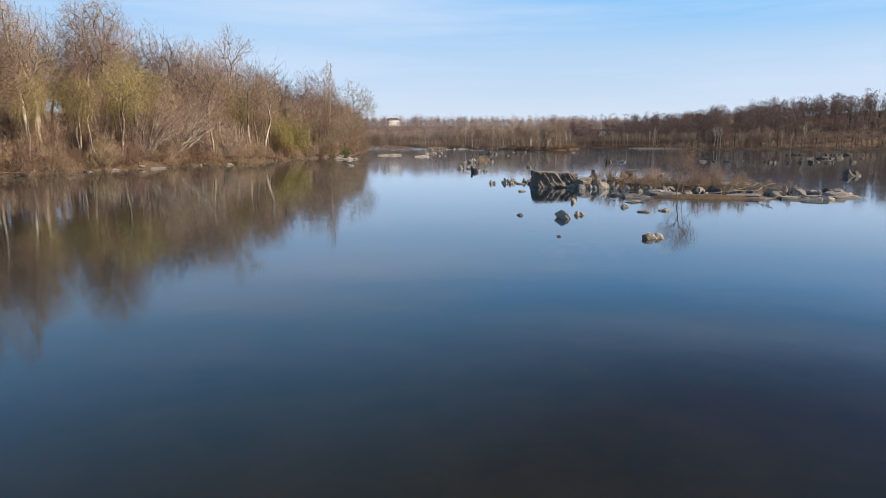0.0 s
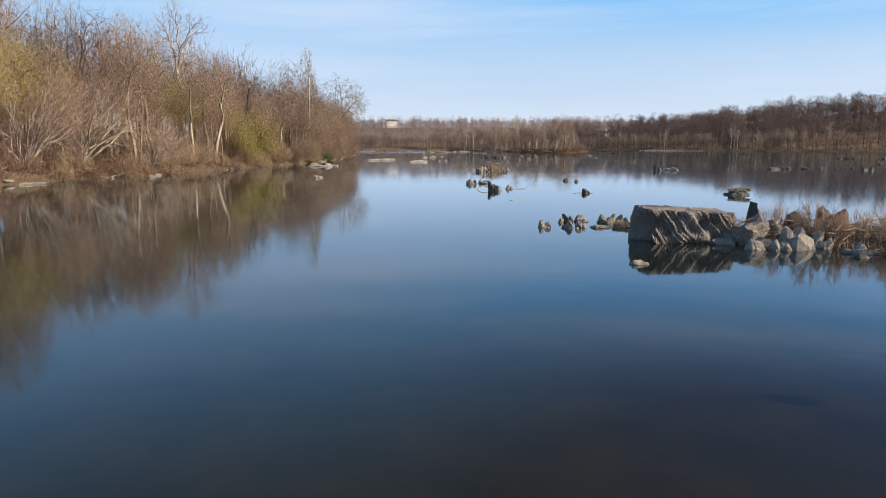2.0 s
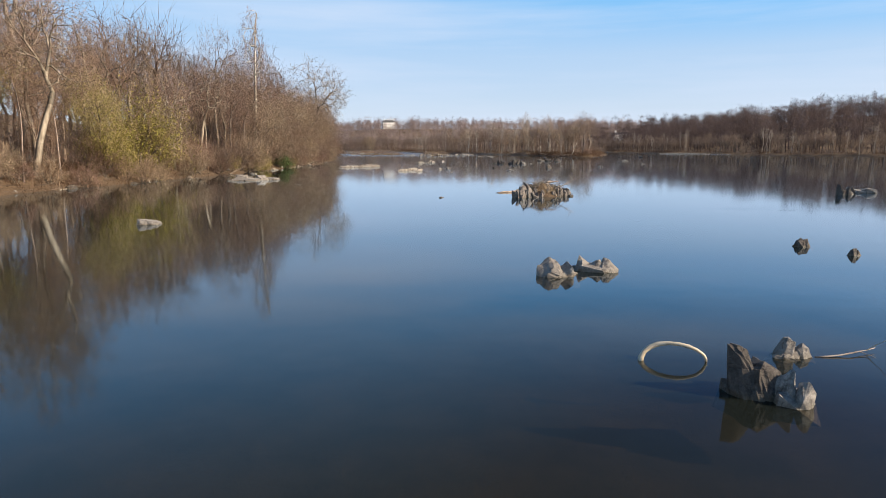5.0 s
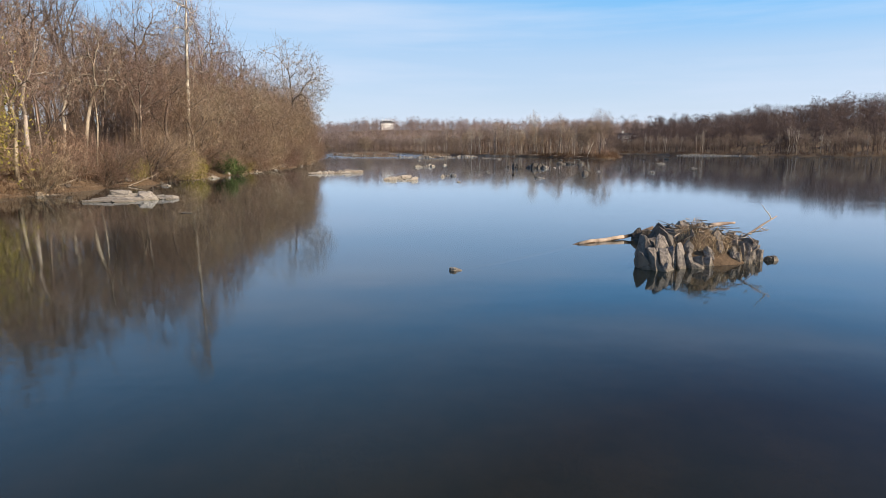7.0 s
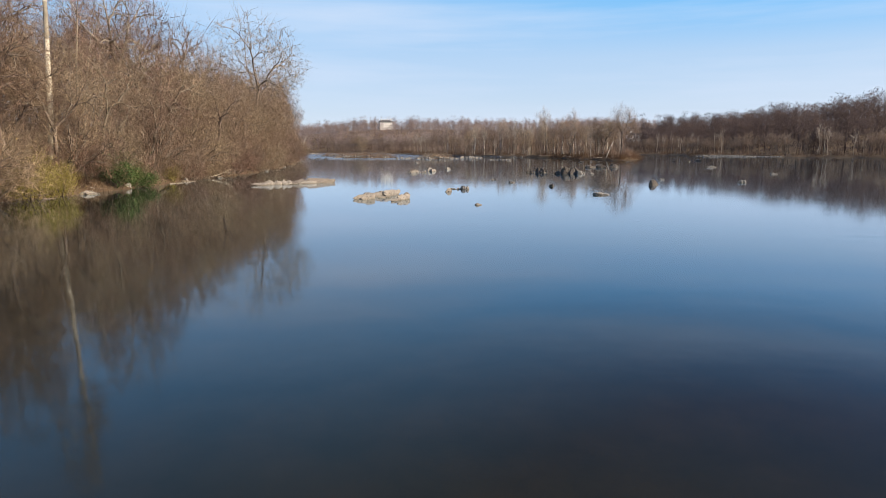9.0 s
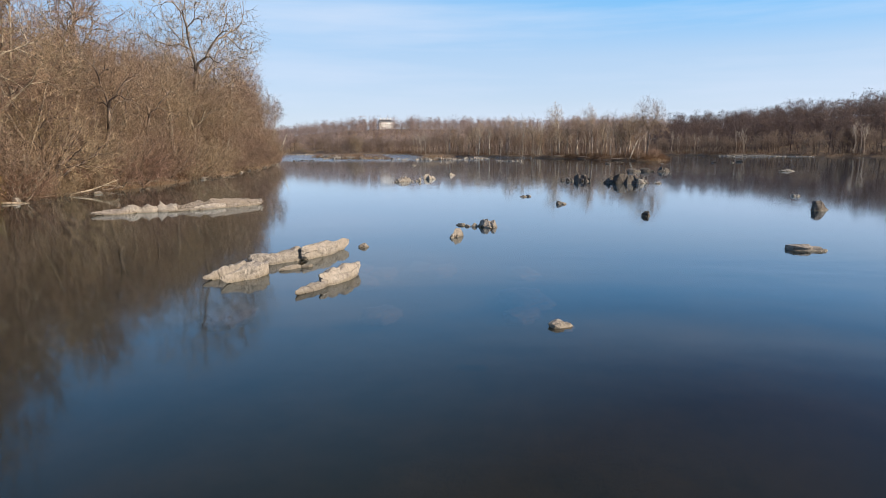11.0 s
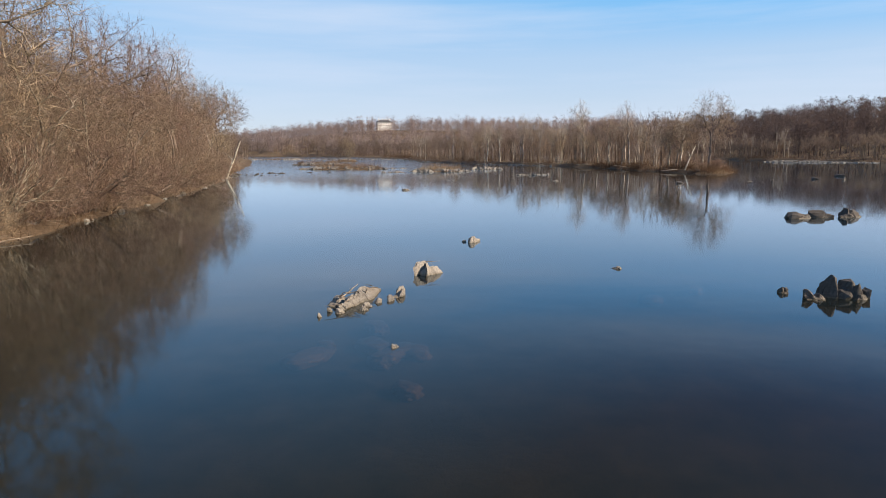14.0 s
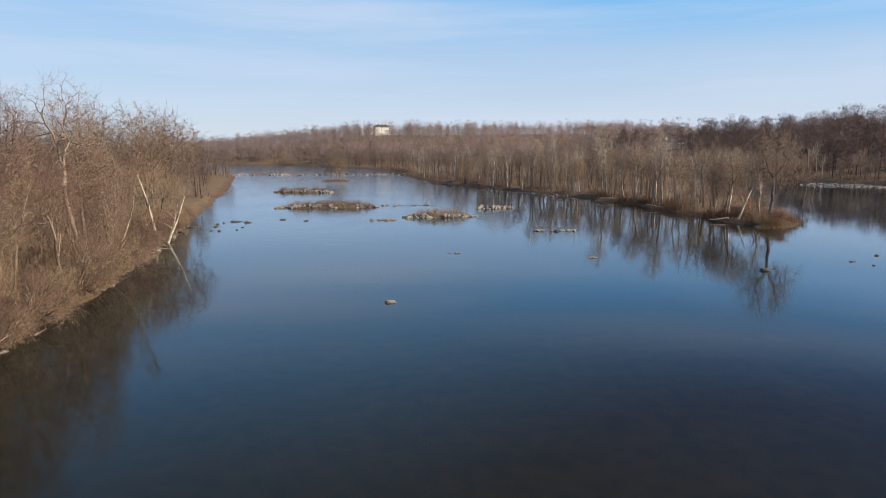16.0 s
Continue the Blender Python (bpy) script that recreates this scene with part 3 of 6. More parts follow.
def join_loose():
    for dark, bits in LOOSE.items():
        if bits:
            at = np.cumsum([0] + [len(v) for v, _ in bits])
            me = mesh_from("loose_stones", np.concatenate([v for v, _ in bits]), np.concatenate([f + n for (_, f), n in zip(bits, at)]), M_DARKROCK if dark else M_ROCK)
            tagged(new("loose_stones", me), "dark stones in the far riffles" if dark else "pale stones strewn on the river bars and along the banks", "stones", kind="stuff")


def fluted_boulder(x, y, w, d, h, turn, seed):
    """A long flat-topped boulder whose sides are cut into sharp upright flutes, with a hollow at one end."""
    r = np.random.RandomState(seed)
    nu, nz = 420, 22
    u = np.arange(nu) * 2 * np.pi / nu
    c, s = np.cos(u), np.sin(u)
    k = (np.abs(c) ** 5 + np.abs(s) ** 5) ** (-0.2)
    px, py = k * c * w / 2, k * s * d / 2
    nrm = np.stack([np.sign(c) * np.abs(c) ** 3, np.sign(s) * np.abs(s) ** 3], -1)
    nrm /= np.linalg.norm(nrm, axis=1)[:, None]
    arc = np.concatenate([[0], np.cumsum(np.hypot(np.diff(px), np.diff(py)))])
    rows = []
    for j in range(nz + 1):
        f = j / nz
        z = -0.7 + (h + 0.7) * f
        ring = []
        for i in range(nu):
            a = arc[i] + 0.75 * (z - h) + 0.10 * noise.noise(Vector((arc[i] * 1.5, z * 1.6, seed)))
            big, mid, fine = (abs(noise.noise(Vector((a * q, e + 0.12 * z, seed)))) for q, e in ((1.5, 1.0), (4.6, 4.0), (9.5, 9.0)))
            cut = 0.14 * (1 - 2.2 * min(big, 0.45)) + 0.24 * (1 - 2.2 * min(mid, 0.45)) + 0.14 * (1 - 2.2 * min(fine, 0.45))
            cut *= 0.75 + 0.9 * noise.noise(Vector((arc[i] * 1.1, z * 2.4, seed + 2)))
            deep = cut * (0.7 + 0.3 * min(1.0, (1 - f) * 4)) - 0.42 * (1 - f) ** 1.3
            hollow = 0.5 * math.exp(-((px[i] + w / 2) / 0.5) ** 2 - ((py[i] + d * 0.28) / 0.4) ** 2 - ((z - 0.45) / 0.5) ** 2)
            chip = 0.07 * noise.noise(Vector((arc[i] * 2.2, z * 3.0, seed + 5))) + 0.05 * noise.noise(Vector((arc[i] * 7, z * 8.0, seed + 6)))
            ring.append((px[i] - nrm[i][0] * (deep + hollow + chip), py[i] - nrm[i][1] * (deep + hollow + chip), z + (0.09 * noise.noise(Vector((arc[i] * 2.5, 3.0, seed))) if f > 0.8 else 0)))
        rows.append(ring)
    for g in (0.93, 0.8, 0.6, 0.35, 0.1):
        rows.append([(q[0] * g, q[1] * g, h + 0.09 * noise.noise(Vector((q[0] * g * 1.2, q[1] * g * 2.6, 2.0))) + 0.05 * noise.noise(Vector((q[0] * g * 5, q[1] * g * 9, 3.0))) + 0.04 * (1 - g)) for q in rows[nz]])
    v = np.array(rows).reshape(-1, 3)
    v[:, 2] -= 0.05 * v[:, 0] * (v[:, 2] > 0.5 * h)
    i = np.arange(nu)
    f = np.concatenate([np.stack([i, (i + 1) % nu, (i + 1) % nu + nu, i + nu], -1) + j * nu for j in range(len(rows) - 1)])
    cap = (i + nu * (len(rows) - 1))[None]
    ob = new("boulder", mesh_from("boulder", v, [f, cap], M_GREYROCK))
    ob.matrix_world = pose(x, y, 0, 0, 0, turn)
    return tagged(ob, "long flat-topped grey boulder with sharply fluted sides", "rock", "rocks in the river")


def river_rocks():
    # the rocky islet: a long fluted boulder, blocks, a dark fin and flat slabs
    fluted_boulder(9.0, 50.5, 3.7, 2.2, 1.15, 2, 3)
    rock(7.55, 51.0, 0.7, 0.9, 0.75, 10, 4, material=M_GREYROCK)
    rock(11.0, 49.5, 1.5, 1.1, 1.0, 15, 4, flute=0.2, material=M_GREYROCK)
    rock(10.6, 48.2, 0.85, 0.6, 0.42, 5)
    rock(11.5, 48.1, 0.9, 0.6, 0.45, -12)
    rock(12.4, 48.8, 1.2, 0.9, 0.85, 30, slant=0.3)
    rock(13.2, 48.6, 0.8, 0.7, 0.7, -25)
    rock(12.2, 50.4, 1.3, 1.0, 1.15, -35, slant=0.3)
    rock(14.3, 52.0, 1.2, 0.9, 0.95, 20, dark=True)
    rock(17.1, 48.7, 1.6, 1.1, 1.3, -20, dark=True, slant=-0.35, label="dark slanting fin of rock among dry stems")
    rock(12.6, 41.0, 2.4, 1.2, 0.25, 10, sharp=0.05, label="flat pale slab at the water's edge", name="flat_rock")
    rock(11.7, 41.9, 1.0, 0.6, 0.2, -8, sharp=0.05, name="flat_rock", label="flat pale slab at the water's edge")
    rock(15.2, 43.0, 2.6, 1.3, 0.35, -15, sharp=0.05, name="flat_rock", label="flat pale slab at the water's edge")
    rock(19.5, 40.3, 3.0, 1.2, 0.3, -18, sharp=0.05, name="flat_rock", label="flat brown slab at the water's edge")
    rock(22.8, 39.8, 3.4, 1.3, 0.3, -20, sharp=0.05, name="flat_rock", label="flat brown slab at the water's edge")
    rock(26.0, 41.0, 2.6, 1.1, 0.4, -12, sharp=0.06)
    rock(24.0, 43.6, 1.5, 1.0, 0.7, 12)
    for x, y, w, d, h, turn in [(13.9, 47.6, 0.7, 0.5, 0.4, 10), (14.7, 47.0, 0.6, 0.5, 0.45, 50), (15.4, 46.4, 0.8, 0.5, 0.4, -20), (16.2, 45.6, 0.9, 0.6, 0.4, 15),
                                (14.2, 45.3, 0.6, 0.4, 0.3, 0), (18.2, 44.6, 1.0, 0.7, 0.5, 30), (20.3, 43.6, 0.9, 0.6, 0.45, -30), (16.9, 43.4, 0.7, 0.5, 0.3, 5)]:
        rock(x, y, w, d, h, turn, 3, base=max(0, ground_at(x, y) - 0.12))
    r = np.random.RandomState(7)
    for k in range(70):
        a = r.uniform(-math.pi, 0.25) if k % 4 else r.uniform(0, math.pi)
        u, v = math.cos(a) * 10.8 * r.uniform(0.75, 1.05), math.sin(a) * 2.9 * r.uniform(0.6, 1.1)
        c, s = math.cos(radians(-28)), math.sin(radians(-28))
        x, y, k = 17.5 + u * c - v * s, 47.5 + u * s + v * c, r.uniform(0.25, 0.95)
        loose_stone(x, y, k * 1.3, k * 0.8, k * r.uniform(0.3, 0.6), r.uniform(-40, 40), r.uniform() < 0.35, max(0.0, ground_at(x, y) - 0.08))
    # stones before and beside the islet
    rock(11.4, 37.3, 1.05, 0.35, 0.13, -4)
    rock(10.05, 34.4, 0.6, 0.35, 0.19, 20)
    rock(7.8, 37.1, 0.42, 0.36, 0.31, 30)
    rock(5.75, 29.3, 0.5, 1.0, 0.39, 12, slant=-0.15)
    rock(6.75, 30.6, 0.62, 0.42, 0.22, 18)
    rock(6.1, 31.9, 0.55, 0.25, 0.06, -10, 3)
    rock(3.85, 30.4, 0.32, 0.25, 0.11, 0, 3)
    rock(10.3, 32.1, 0.75, 0.35, 0.12, -8)
    rock(11.6, 32.7, 0.65, 0.4, 0.16, 12)
    rock(5.75, 45.4, 0.62, 0.35, 0.14, 12)
    for x, y, w, d, h, turn, dark in [(4.2, 54.0, 0.6, 0.55, 0.36, 0, 0), (5.65, 55.9, 0.55, 0.6, 0.46, 20, 1), (6.2, 55.95, 0.8, 0.6, 0.42, -15, 0), (7.3, 55.6, 0.8, 0.7, 0.48, 10, 0),
                                      (8.0, 55.75, 1.1, 0.6, 0.42, -20, 0), (5.25, 53.8, 0.55, 0.5, 0.38, 30, 0), (5.8, 53.95, 0.55, 0.5, 0.34, -10, 0), (6.62, 53.9, 0.95, 0.5, 0.13, -6, 0),
                                      (8.0, 54.0, 1.5, 0.7, 0.26, -10, 1), (9.3, 55.0, 0.9, 0.8, 0.5, 8, 0), (5.5, 53.3, 0.22, 0.2, 0.1, 0, 0), (8.1, 53.3, 0.5, 0.25, 0.1, 15, 0), (5.25, 55.7, 0.3, 0.3, 0.24, 0, 0),
                                      (8.0, 23.3, 0.75, 0.42, 0.23, 8, 0), (7.62, 23.1, 0.34, 0.4, 0.22, -30, 1), (4.53, 23.6, 0.16, 0.14, 0.06, 0, 1), (21.2, 72.3, 1.8, 1.0, 0.5, 10, 1), (12.5, 51.9, 0.9, 0.9, 1.55, 15, 1),
                                      (14.9, 50.9, 1.5, 1.2, 1.5, -10, 1), (13.7, 51.2, 1.0, 0.9, 1.2, 30, 1), (16.4, 49.4, 1.0, 0.9, 1.2, 60, 0)]:
        rock(x, y, w, d, h, turn, 5, dark=bool(dark), sharp=0.15)
    rock(21.3, 72.2, 1.7, 0.5, 0.2, -4, dark=True, base=0.36, label="dark slab lying across a craggy rock")
    # midstream stones
    rock(2.2, 85.0, 1.3, 0.8, 0.5, 8)
    rock(3.4, 85.7, 1.4, 0.8, 0.42, -12)
    rock(3.55, 76.7, 0.9, 0.8, 0.88, 20, 5, dark=True, sharp=0.17)
    rock(3.95, 76.3, 0.6, 0.6, 0.55, -20)
    rock(5.0, 78.3, 0.75, 0.5, 0.4, 10, slant=-0.3)
    rock(10.4, 73.6, 0.7, 0.6, 0.45, 30, dark=True)
    rock(12.1, 90.2, 0.75, 0.5, 0.38, 0, dark=True)
    rock(12.7, 88.4, 0.6, 0.4, 0.3, 25, dark=True)
    rock(30.4, 116.2, 1.4, 0.9, 0.95, 10, dark=True)
    rock(32.9, 117.8, 2.2, 0.9, 0.45, -8)
    rock(-14.7, 96.2, 1.1, 0.7, 0.28, 8)
    rock(-1.3, 111.9, 0.4, 0.25, 0.09, 0, 3)
    # far riffles behind the islet
    for k in range(8):
        rock(58.5 + k * 1.7 + math.sin(k * 2.3), 118.6 - k * 0.75 + 1.3 * math.cos(k * 1.9), 1.0 + 0.3 * (k % 4), 0.7, 0.38 + 0.25 * (k % 3) / 2, k * 25, 3, True)
    rock(44.6, 68.7, 2.0, 1.2, 0.75, 10, dark=True)
    rock(50.5, 69.5, 1.8, 1.0, 0.6, 10, dark=True)
    shoal(64, 120, 30, 10, -10, 9, 0.6, 11, True, 0.8, 1.6)
    shoal(95, 150, 30, 6, 5, 12, 0.8, 12, True, 0.9, 2.2)
    shoal(122, 200, 26, 5, 5, 8, 0.8, 13, True, 0.9, 2.0)
    # the stone islet with driftwood
    rock(4.0, 112.3, 0.6, 0.8, 0.62, 25, slant=0.35, material=M_GREYROCK)
    rock(4.5, 112.2, 0.85, 1.0, 0.72, -20, slant=0.5, material=M_GREYROCK)
    rock(5.05, 112.75, 1.1, 1.2, 1.02, -28, 5, slant=0.45, sharp=0.06, material=M_GREYROCK, label="tilted grey slab of the stone islet")
    rock(5.5, 112.5, 0.7, 0.7, 0.55, 10, slant=0.3, material=M_GREYROCK)
    rock(5.95, 112.8, 0.55, 0.5, 0.38, 30, material=M_GREYROCK)
    rock(6.9, 113.3, 0.6, 0.5, 0.45, -20, material=M_GREYROCK)
    rock(7.3, 113.4, 0.65, 0.8, 0.7, 15, slant=-0.3, material=M_GREYROCK)
    rock(7.75, 113.7, 0.6, 0.55, 0.55, -30, slant=-0.4, material=M_GREYROCK)
    rock(8.25, 113.6, 0.5, 0.3, 0.16, 0, 3, True)
    rock(5.3, 113.9, 1.3, 1.0, 1.22, 40, slant=0.2, material=M_GREYROCK)
    rock(6.5, 114.5, 1.7, 0.9, 1.2, 12, dark=True)
    rock(7.2, 114.4, 1.0, 0.8, 0.95, -12, slant=-0.3, material=M_GREYROCK)
    rock(5.0, 114.6, 1.5, 1.2, 0.8, 20, material=M_GREYROCK)
    rock(6.4, 115.2, 1.8, 1.0, 1.0, -15, dark=True)
    rock(6.7, 116.5, 1.5, 1.5, 0.7, 20, dark=True)
    # shoals near the wooded bank
    rock(-22.9, 134.0, 3.6, 1.6, 0.31, 12, sharp=0.05, name="flat_rock", label="flat pale rock slab off the bank")
    rock(-21.6, 135.2, 2.4, 1.4, 0.58, 18, sharp=0.07, name="flat_rock", label="flat pale rock slab off the bank")
    rock(-20.2, 135.9, 1.6, 0.9, 0.31, 10)
    rock(-15.2, 127.0, 0.8, 0.3, 0.06, 0, 3, True)
    rock(-27.0, 150.5, 1.0, 0.5, 0.20, 0)
    # grey rocks in the shallows, a thin pale slab before them
    slab(-20.10, 176.90, -18.40, 178.40, 0.7, 0.3, 0.7, 0.3, 4, M_GREYROCK)
    slab(-19.10, 178.00, -17.70, 179.30, 1.2, 0.5, 0.3, 0.3, 4)
    slab(-18.00, 179.00, -17.00, 180.00, 1.3, 0.62, 0.2, 0.3, 4)
    slab(-17.40, 179.40, -15.90, 181.40, 1.3, 0.55, 0.3, 0.3, 5, M_GREYROCK)
    slab(-13.40, 183.70, -16.70, 180.50, 1.5, 0.62, 0.6, 0.2, 5, M_GREYROCK)
    slab(-17.10, 178.70, -14.40, 182.20, 0.75, 0.2, 0.75, 0.6, 5, label="long thin pale slab in the shallows")
    slab(-16.20, 179.90, -14.20, 182.60, 0.6, 0.34, 0.5, 0.6, 4)
    # long slabs that lie slantwise
    slab(-7.93, 163.70, -6.28, 165.30, 0.9, 0.46, 0.15, 0.5, 6)
    slab(-5.68, 167.20, -6.88, 164.70, 0.95, 0.50, 0.65, 0.3, 6)
    slab(-8.38, 161.65, -7.58, 163.20, 0.65, 0.40, 0.8, 0.2, 6)
    slab(-7.83, 161.30, -7.03, 162.90, 0.6, 0.46, 0.8, 0.15, 6)
    slab(-4.75, 162.9, -5.5, 161.1, 0.62, 0.46, 0.55, 0.35, 6)
    slab(-5.75, 160.2, -5.25, 161.4, 0.34, 0.2, 0.8, 0.2, 5)
    slab(-6.95, 163.0, -6.45, 163.6, 0.22, 0.13, 0.7, 0.3, 4)
    slab(-6.5, 163.55, -6.15, 163.75, 0.24, 0.11, 0.4, 0.3, 4)
    rock(-5.2, 167.2, 0.4, 0.22, 0.14, 30, 3)
    # the cluster passed closest
    rock(-0.86, 172.6, 0.62, 0.95, 0.3, 5, 5, sharp=0.11)
    rock(-0.55, 172.75, 0.62, 0.9, 0.32, -14, 5, sharp=0.11)
    rock(-0.76, 173.3, 0.6, 0.62, 0.31, 12, 5, sharp=0.11)
    rock(-1.3, 172.8, 0.32, 0.35, 0.19, 25)
    rock(-1.55, 172.75, 0.28, 0.2, 0.10, -10, 3)
    rock(-1.85, 173.2, 0.42, 0.22, 0.10, -18)
    rock(-2.0, 169.9, 0.36, 0.95, 0.31, -14, 5, slant=0.2)
    rock(-2.25, 169.4, 0.2, 0.4, 0.15, -10, 3)
    # further stones
    rock(4.4, 183.6, 0.72, 0.5, 0.22, -12)
    rock(7.3, 176.9, 0.5, 0.5, 0.30, 20, dark=True)
    rock(2.8, 189.4, 0.5, 0.35, 0.14, 10, 3)
    rock(3.2, 189.6, 0.42, 0.3, 0.14, -20, 3)
    rock(17.6, 180.0, 1.5, 1.0, 0.54, 14, dark=True)
    rock(9.2, 166.6, 1.3, 0.6, 0.20, -8)
    rock(-0.3, 157.9, 0.5, 0.3, 0.12, 12, 3)
    rock(21.7, 189.6, 0.6, 0.5, 0.20, 0)
    rock(28.1, 184.5, 0.9, 0.7, 0.30, 10)
    rock(43.1, 206.7, 1.1, 0.8, 0.24, 0)
    rock(48.4, 240.0, 2.4, 1.0, 0.37, 8)
    slab(-7.35, 208.6, -6.15, 212.2, 1.1, 0.6, 0.6, 0.4, 6, label="long pale rock with lodged dry twigs")
    rock(-7.6, 210.0, 0.6, 1.1, 0.31, -10)
    for x, y, w in [(-6.5, 209.0, 0.3), (-6.45, 209.5, 0.42), (-6.15, 210.1, 0.34), (-7.3, 208.6, 0.36), (-7.7, 208.8, 0.22), (-7.9, 208.1, 0.2)]:
        rock(x, y, w, w * 0.8, 0.2, w * 100, 3)
    rock(-5.45, 211.2, 0.5, 1.1, 0.34, -25)
    rock(-5.75, 210.4, 0.3, 0.6, 0.20, -20, 3)
    rock(-4.4, 215.6, 1.15, 1.7, 0.58, -18, 5, slant=-0.1, label="kite-shaped pale rock in the still river")
    rock(-2.0, 225.2, 0.5, 1.35, 0.36, -28)
    rock(-2.6, 225.2, 0.3, 0.3, 0.14, 0, 3)
    rock(-5.08, 204.9, 0.25, 0.3, 0.08, 0, 3)
    rock(4.4, 216.6, 0.5, 0.4, 0.11, 0, 3)
    rock(10.2, 210.6, 0.9, 0.7, 0.42, 10, 5, True, sharp=0.17)
    rock(11.3, 211.0, 1.4, 1.1, 0.95, -14, 5, True, sharp=0.17)
    rock(11.9, 210.7, 0.9, 0.8, 0.7, 30, 5, True, sharp=0.17)
    rock(9.6, 211.6, 0.5, 0.5, 0.27, 0, 3, True)
    rock(13.5, 207.3, 1.3, 0.9, 0.55, 20, 5, True, sharp=0.17)
    rock(16.1, 206.8, 1.4, 1.0, 0.62, -30, 5, True, sharp=0.17)
    rock(14.9, 206.9, 2.7, 1.6, 0.95, -8, 5, True, sharp=0.17, label="large dark craggy rock standing midstream")
    rock(16.3, 206.5, 1.4, 0.9, 0.48, 14)
    rock(13.2, 207.3, 0.8, 0.6, 0.27, 0, dark=True)
    rock(17.7, 206.2, 0.9, 0.5, 0.20, -6)
    rock(25.0, 238.0, 2.2, 1.2, 0.54, 6, dark=True)
    rock(27.2, 238.6, 2.4, 1.2, 0.61, -12, dark=True)
    rock(29.6, 238.8, 2.2, 1.4, 0.75, 18, dark=True)
    # bars before the wooded island
    rock(-9.7, 274.3, 1.3, 0.6, 0.26, 10)
    shoal(-3.6, 302.2, 2.6, 0.9, 0, 7, 0.3, 21, False, 0.25, 0.8)
    shoal(14.8, 326.0, 7.6, 1.6, 0, 40, 0.5, 22, False, 0.3, 1.0)
    shoal(-35, 370.4, 25, 3.4, 4, 120, 0.7, 23, False, 0.5, 1.5)
    shoal(-54, 424, 20, 3.4, -6, 80, 0.7, 24, False, 0.6, 1.7)
    shoal(-6.3, 348.4, 15.5, 2.6, 5, 100, 0.7, 25, False, 0.4, 1.4)
    shoal(7.4, 367.5, 8.6, 3.4, 10, 54, 0.8, 26, False, 0.5, 1.5)
    shoal(-18, 343, 5, 1.2, 0, 5, 0.6, 27, False, 0.7, 1.6)
    shoal(-18, 376, 22, 2.0, 0, 30, 0.45, 28, False, 0.4, 1.3)
    shoal(-64, 345, 8, 2.0, 70, 8, 0.6, 29, True, 0.7, 1.6)
    shoal(150, 446, 40, 8, -35, 130, 0.5, 30, False, 0.6, 1.9)
    shoal(-80, 562, 130, 10, 0, 110, 0.8, 31, False, 0.9, 2.8)
    shoal(-10, 470, 50, 10, -55, 26, 0.5, 33, True, 0.6, 1.8)
    shoal(20, 418, 40, 5, -52, 40, 0.5, 34, False, 0.5, 1.6)
    shoal(-50, 330, 40, 14, 60, 18, 0.35, 35, True, 0.5, 1.6)
    shoal(60, 300, 60, 20, 30, 6, 0.5, 32, True, 0.7, 1.4)
    rock(15.6, 298.7, 1.3, 0.6, 0.22, 0, 3)


river_rocks()


def drowned_rocks():
    """Rocks that stay under the surface and show as brown patches."""
    r = np.random.RandomState(5)
    for x, y, n, s in [(4.9, 30.4, 4, 0.8), (5.2, 24.4, 4, 0.9), (6.6, 23.6, 3, 0.8), (0.2, 163.4, 3, 1.3), (-4.6, 167.1, 4, 0.9), (0.3, 177.4, 1, 0.6), (-7.0, 206.2, 4, 1.0), (-5.2, 206.4, 4, 0.9), (-5.1, 204.9, 2, 0.8), (-7.2, 162.8, 4, 1.0), (6.0, 214.0, 2, 0.8)]:
        for _ in range(n):
            k = s * r.uniform(0.7, 1.5)
            rock(x + r.normal() * s * 1.2, y + r.normal() * s * 1.2, k * 1.2, k * 0.8, 0.3, r.uniform(0, 180), 4, cuts=0, sharp=0.17, base=(-0.58 if y < 100 else -0.72) - r.uniform(0, 0.2), material=M_BEDROCK, label="brown rock drowned under the surface", group="drowned rocks")


drowned_rocks()


# ---- trees ----
def tubes(p0, p1, r0, r1, sides):
    """Tapered tubes from p0 to p1: vertices and quads."""
    p0, p1 = np.asarray(p0, float), np.asarray(p1, float)
    r0, r1 = np.asarray(r0, float), np.asarray(r1, float)
    d = p1 - p0
    d /= np.maximum(np.linalg.norm(d, axis=1), 1e-6)[:, None]
    a = np.cross(d, np.where(np.abs(d[:, 2:3]) > 0.9, (1.0, 0, 0), (0, 0, 1.0)))
    a /= np.maximum(np.linalg.norm(a, axis=1), 1e-6)[:, None]
    b = np.cross(d, a)
    ang = np.arange(sides) * 2 * np.pi / sides
    ring = a[:, None] * np.cos(ang)[None, :, None] + b[:, None] * np.sin(ang)[None, :, None]
    v = np.concatenate([p0[:, None] + ring * r0[:, None, None], p1[:, None] + ring * r1[:, None, None]], 1)
    k = np.arange(sides)
    q = np.stack([k, (k + 1) % sides, (k + 1) % sides + sides, k + sides], -1)
    f = q[None] + (np.arange(len(p0)) * 2 * sides)[:, None, None]
    return v.reshape(-1, 3), f.reshape(-1, 4)


def blades(p0, p1, w, r):
    """Thin tapering slivers from p0 to p1."""
    p0, p1, w = np.asarray(p0, float), np.asarray(p1, float), np.asarray(w, float)
    d = p1 - p0
    side = np.cross(d, r.normal(size=d.shape))
    side *= (w / 2 / np.maximum(np.linalg.norm(side, axis=1), 1e-6))[:, None]
    v = np.stack([p0 - side, p0 + side, p1], 1).reshape(-1, 3)
    return v, np.arange(len(v)).reshape(-1, 3)


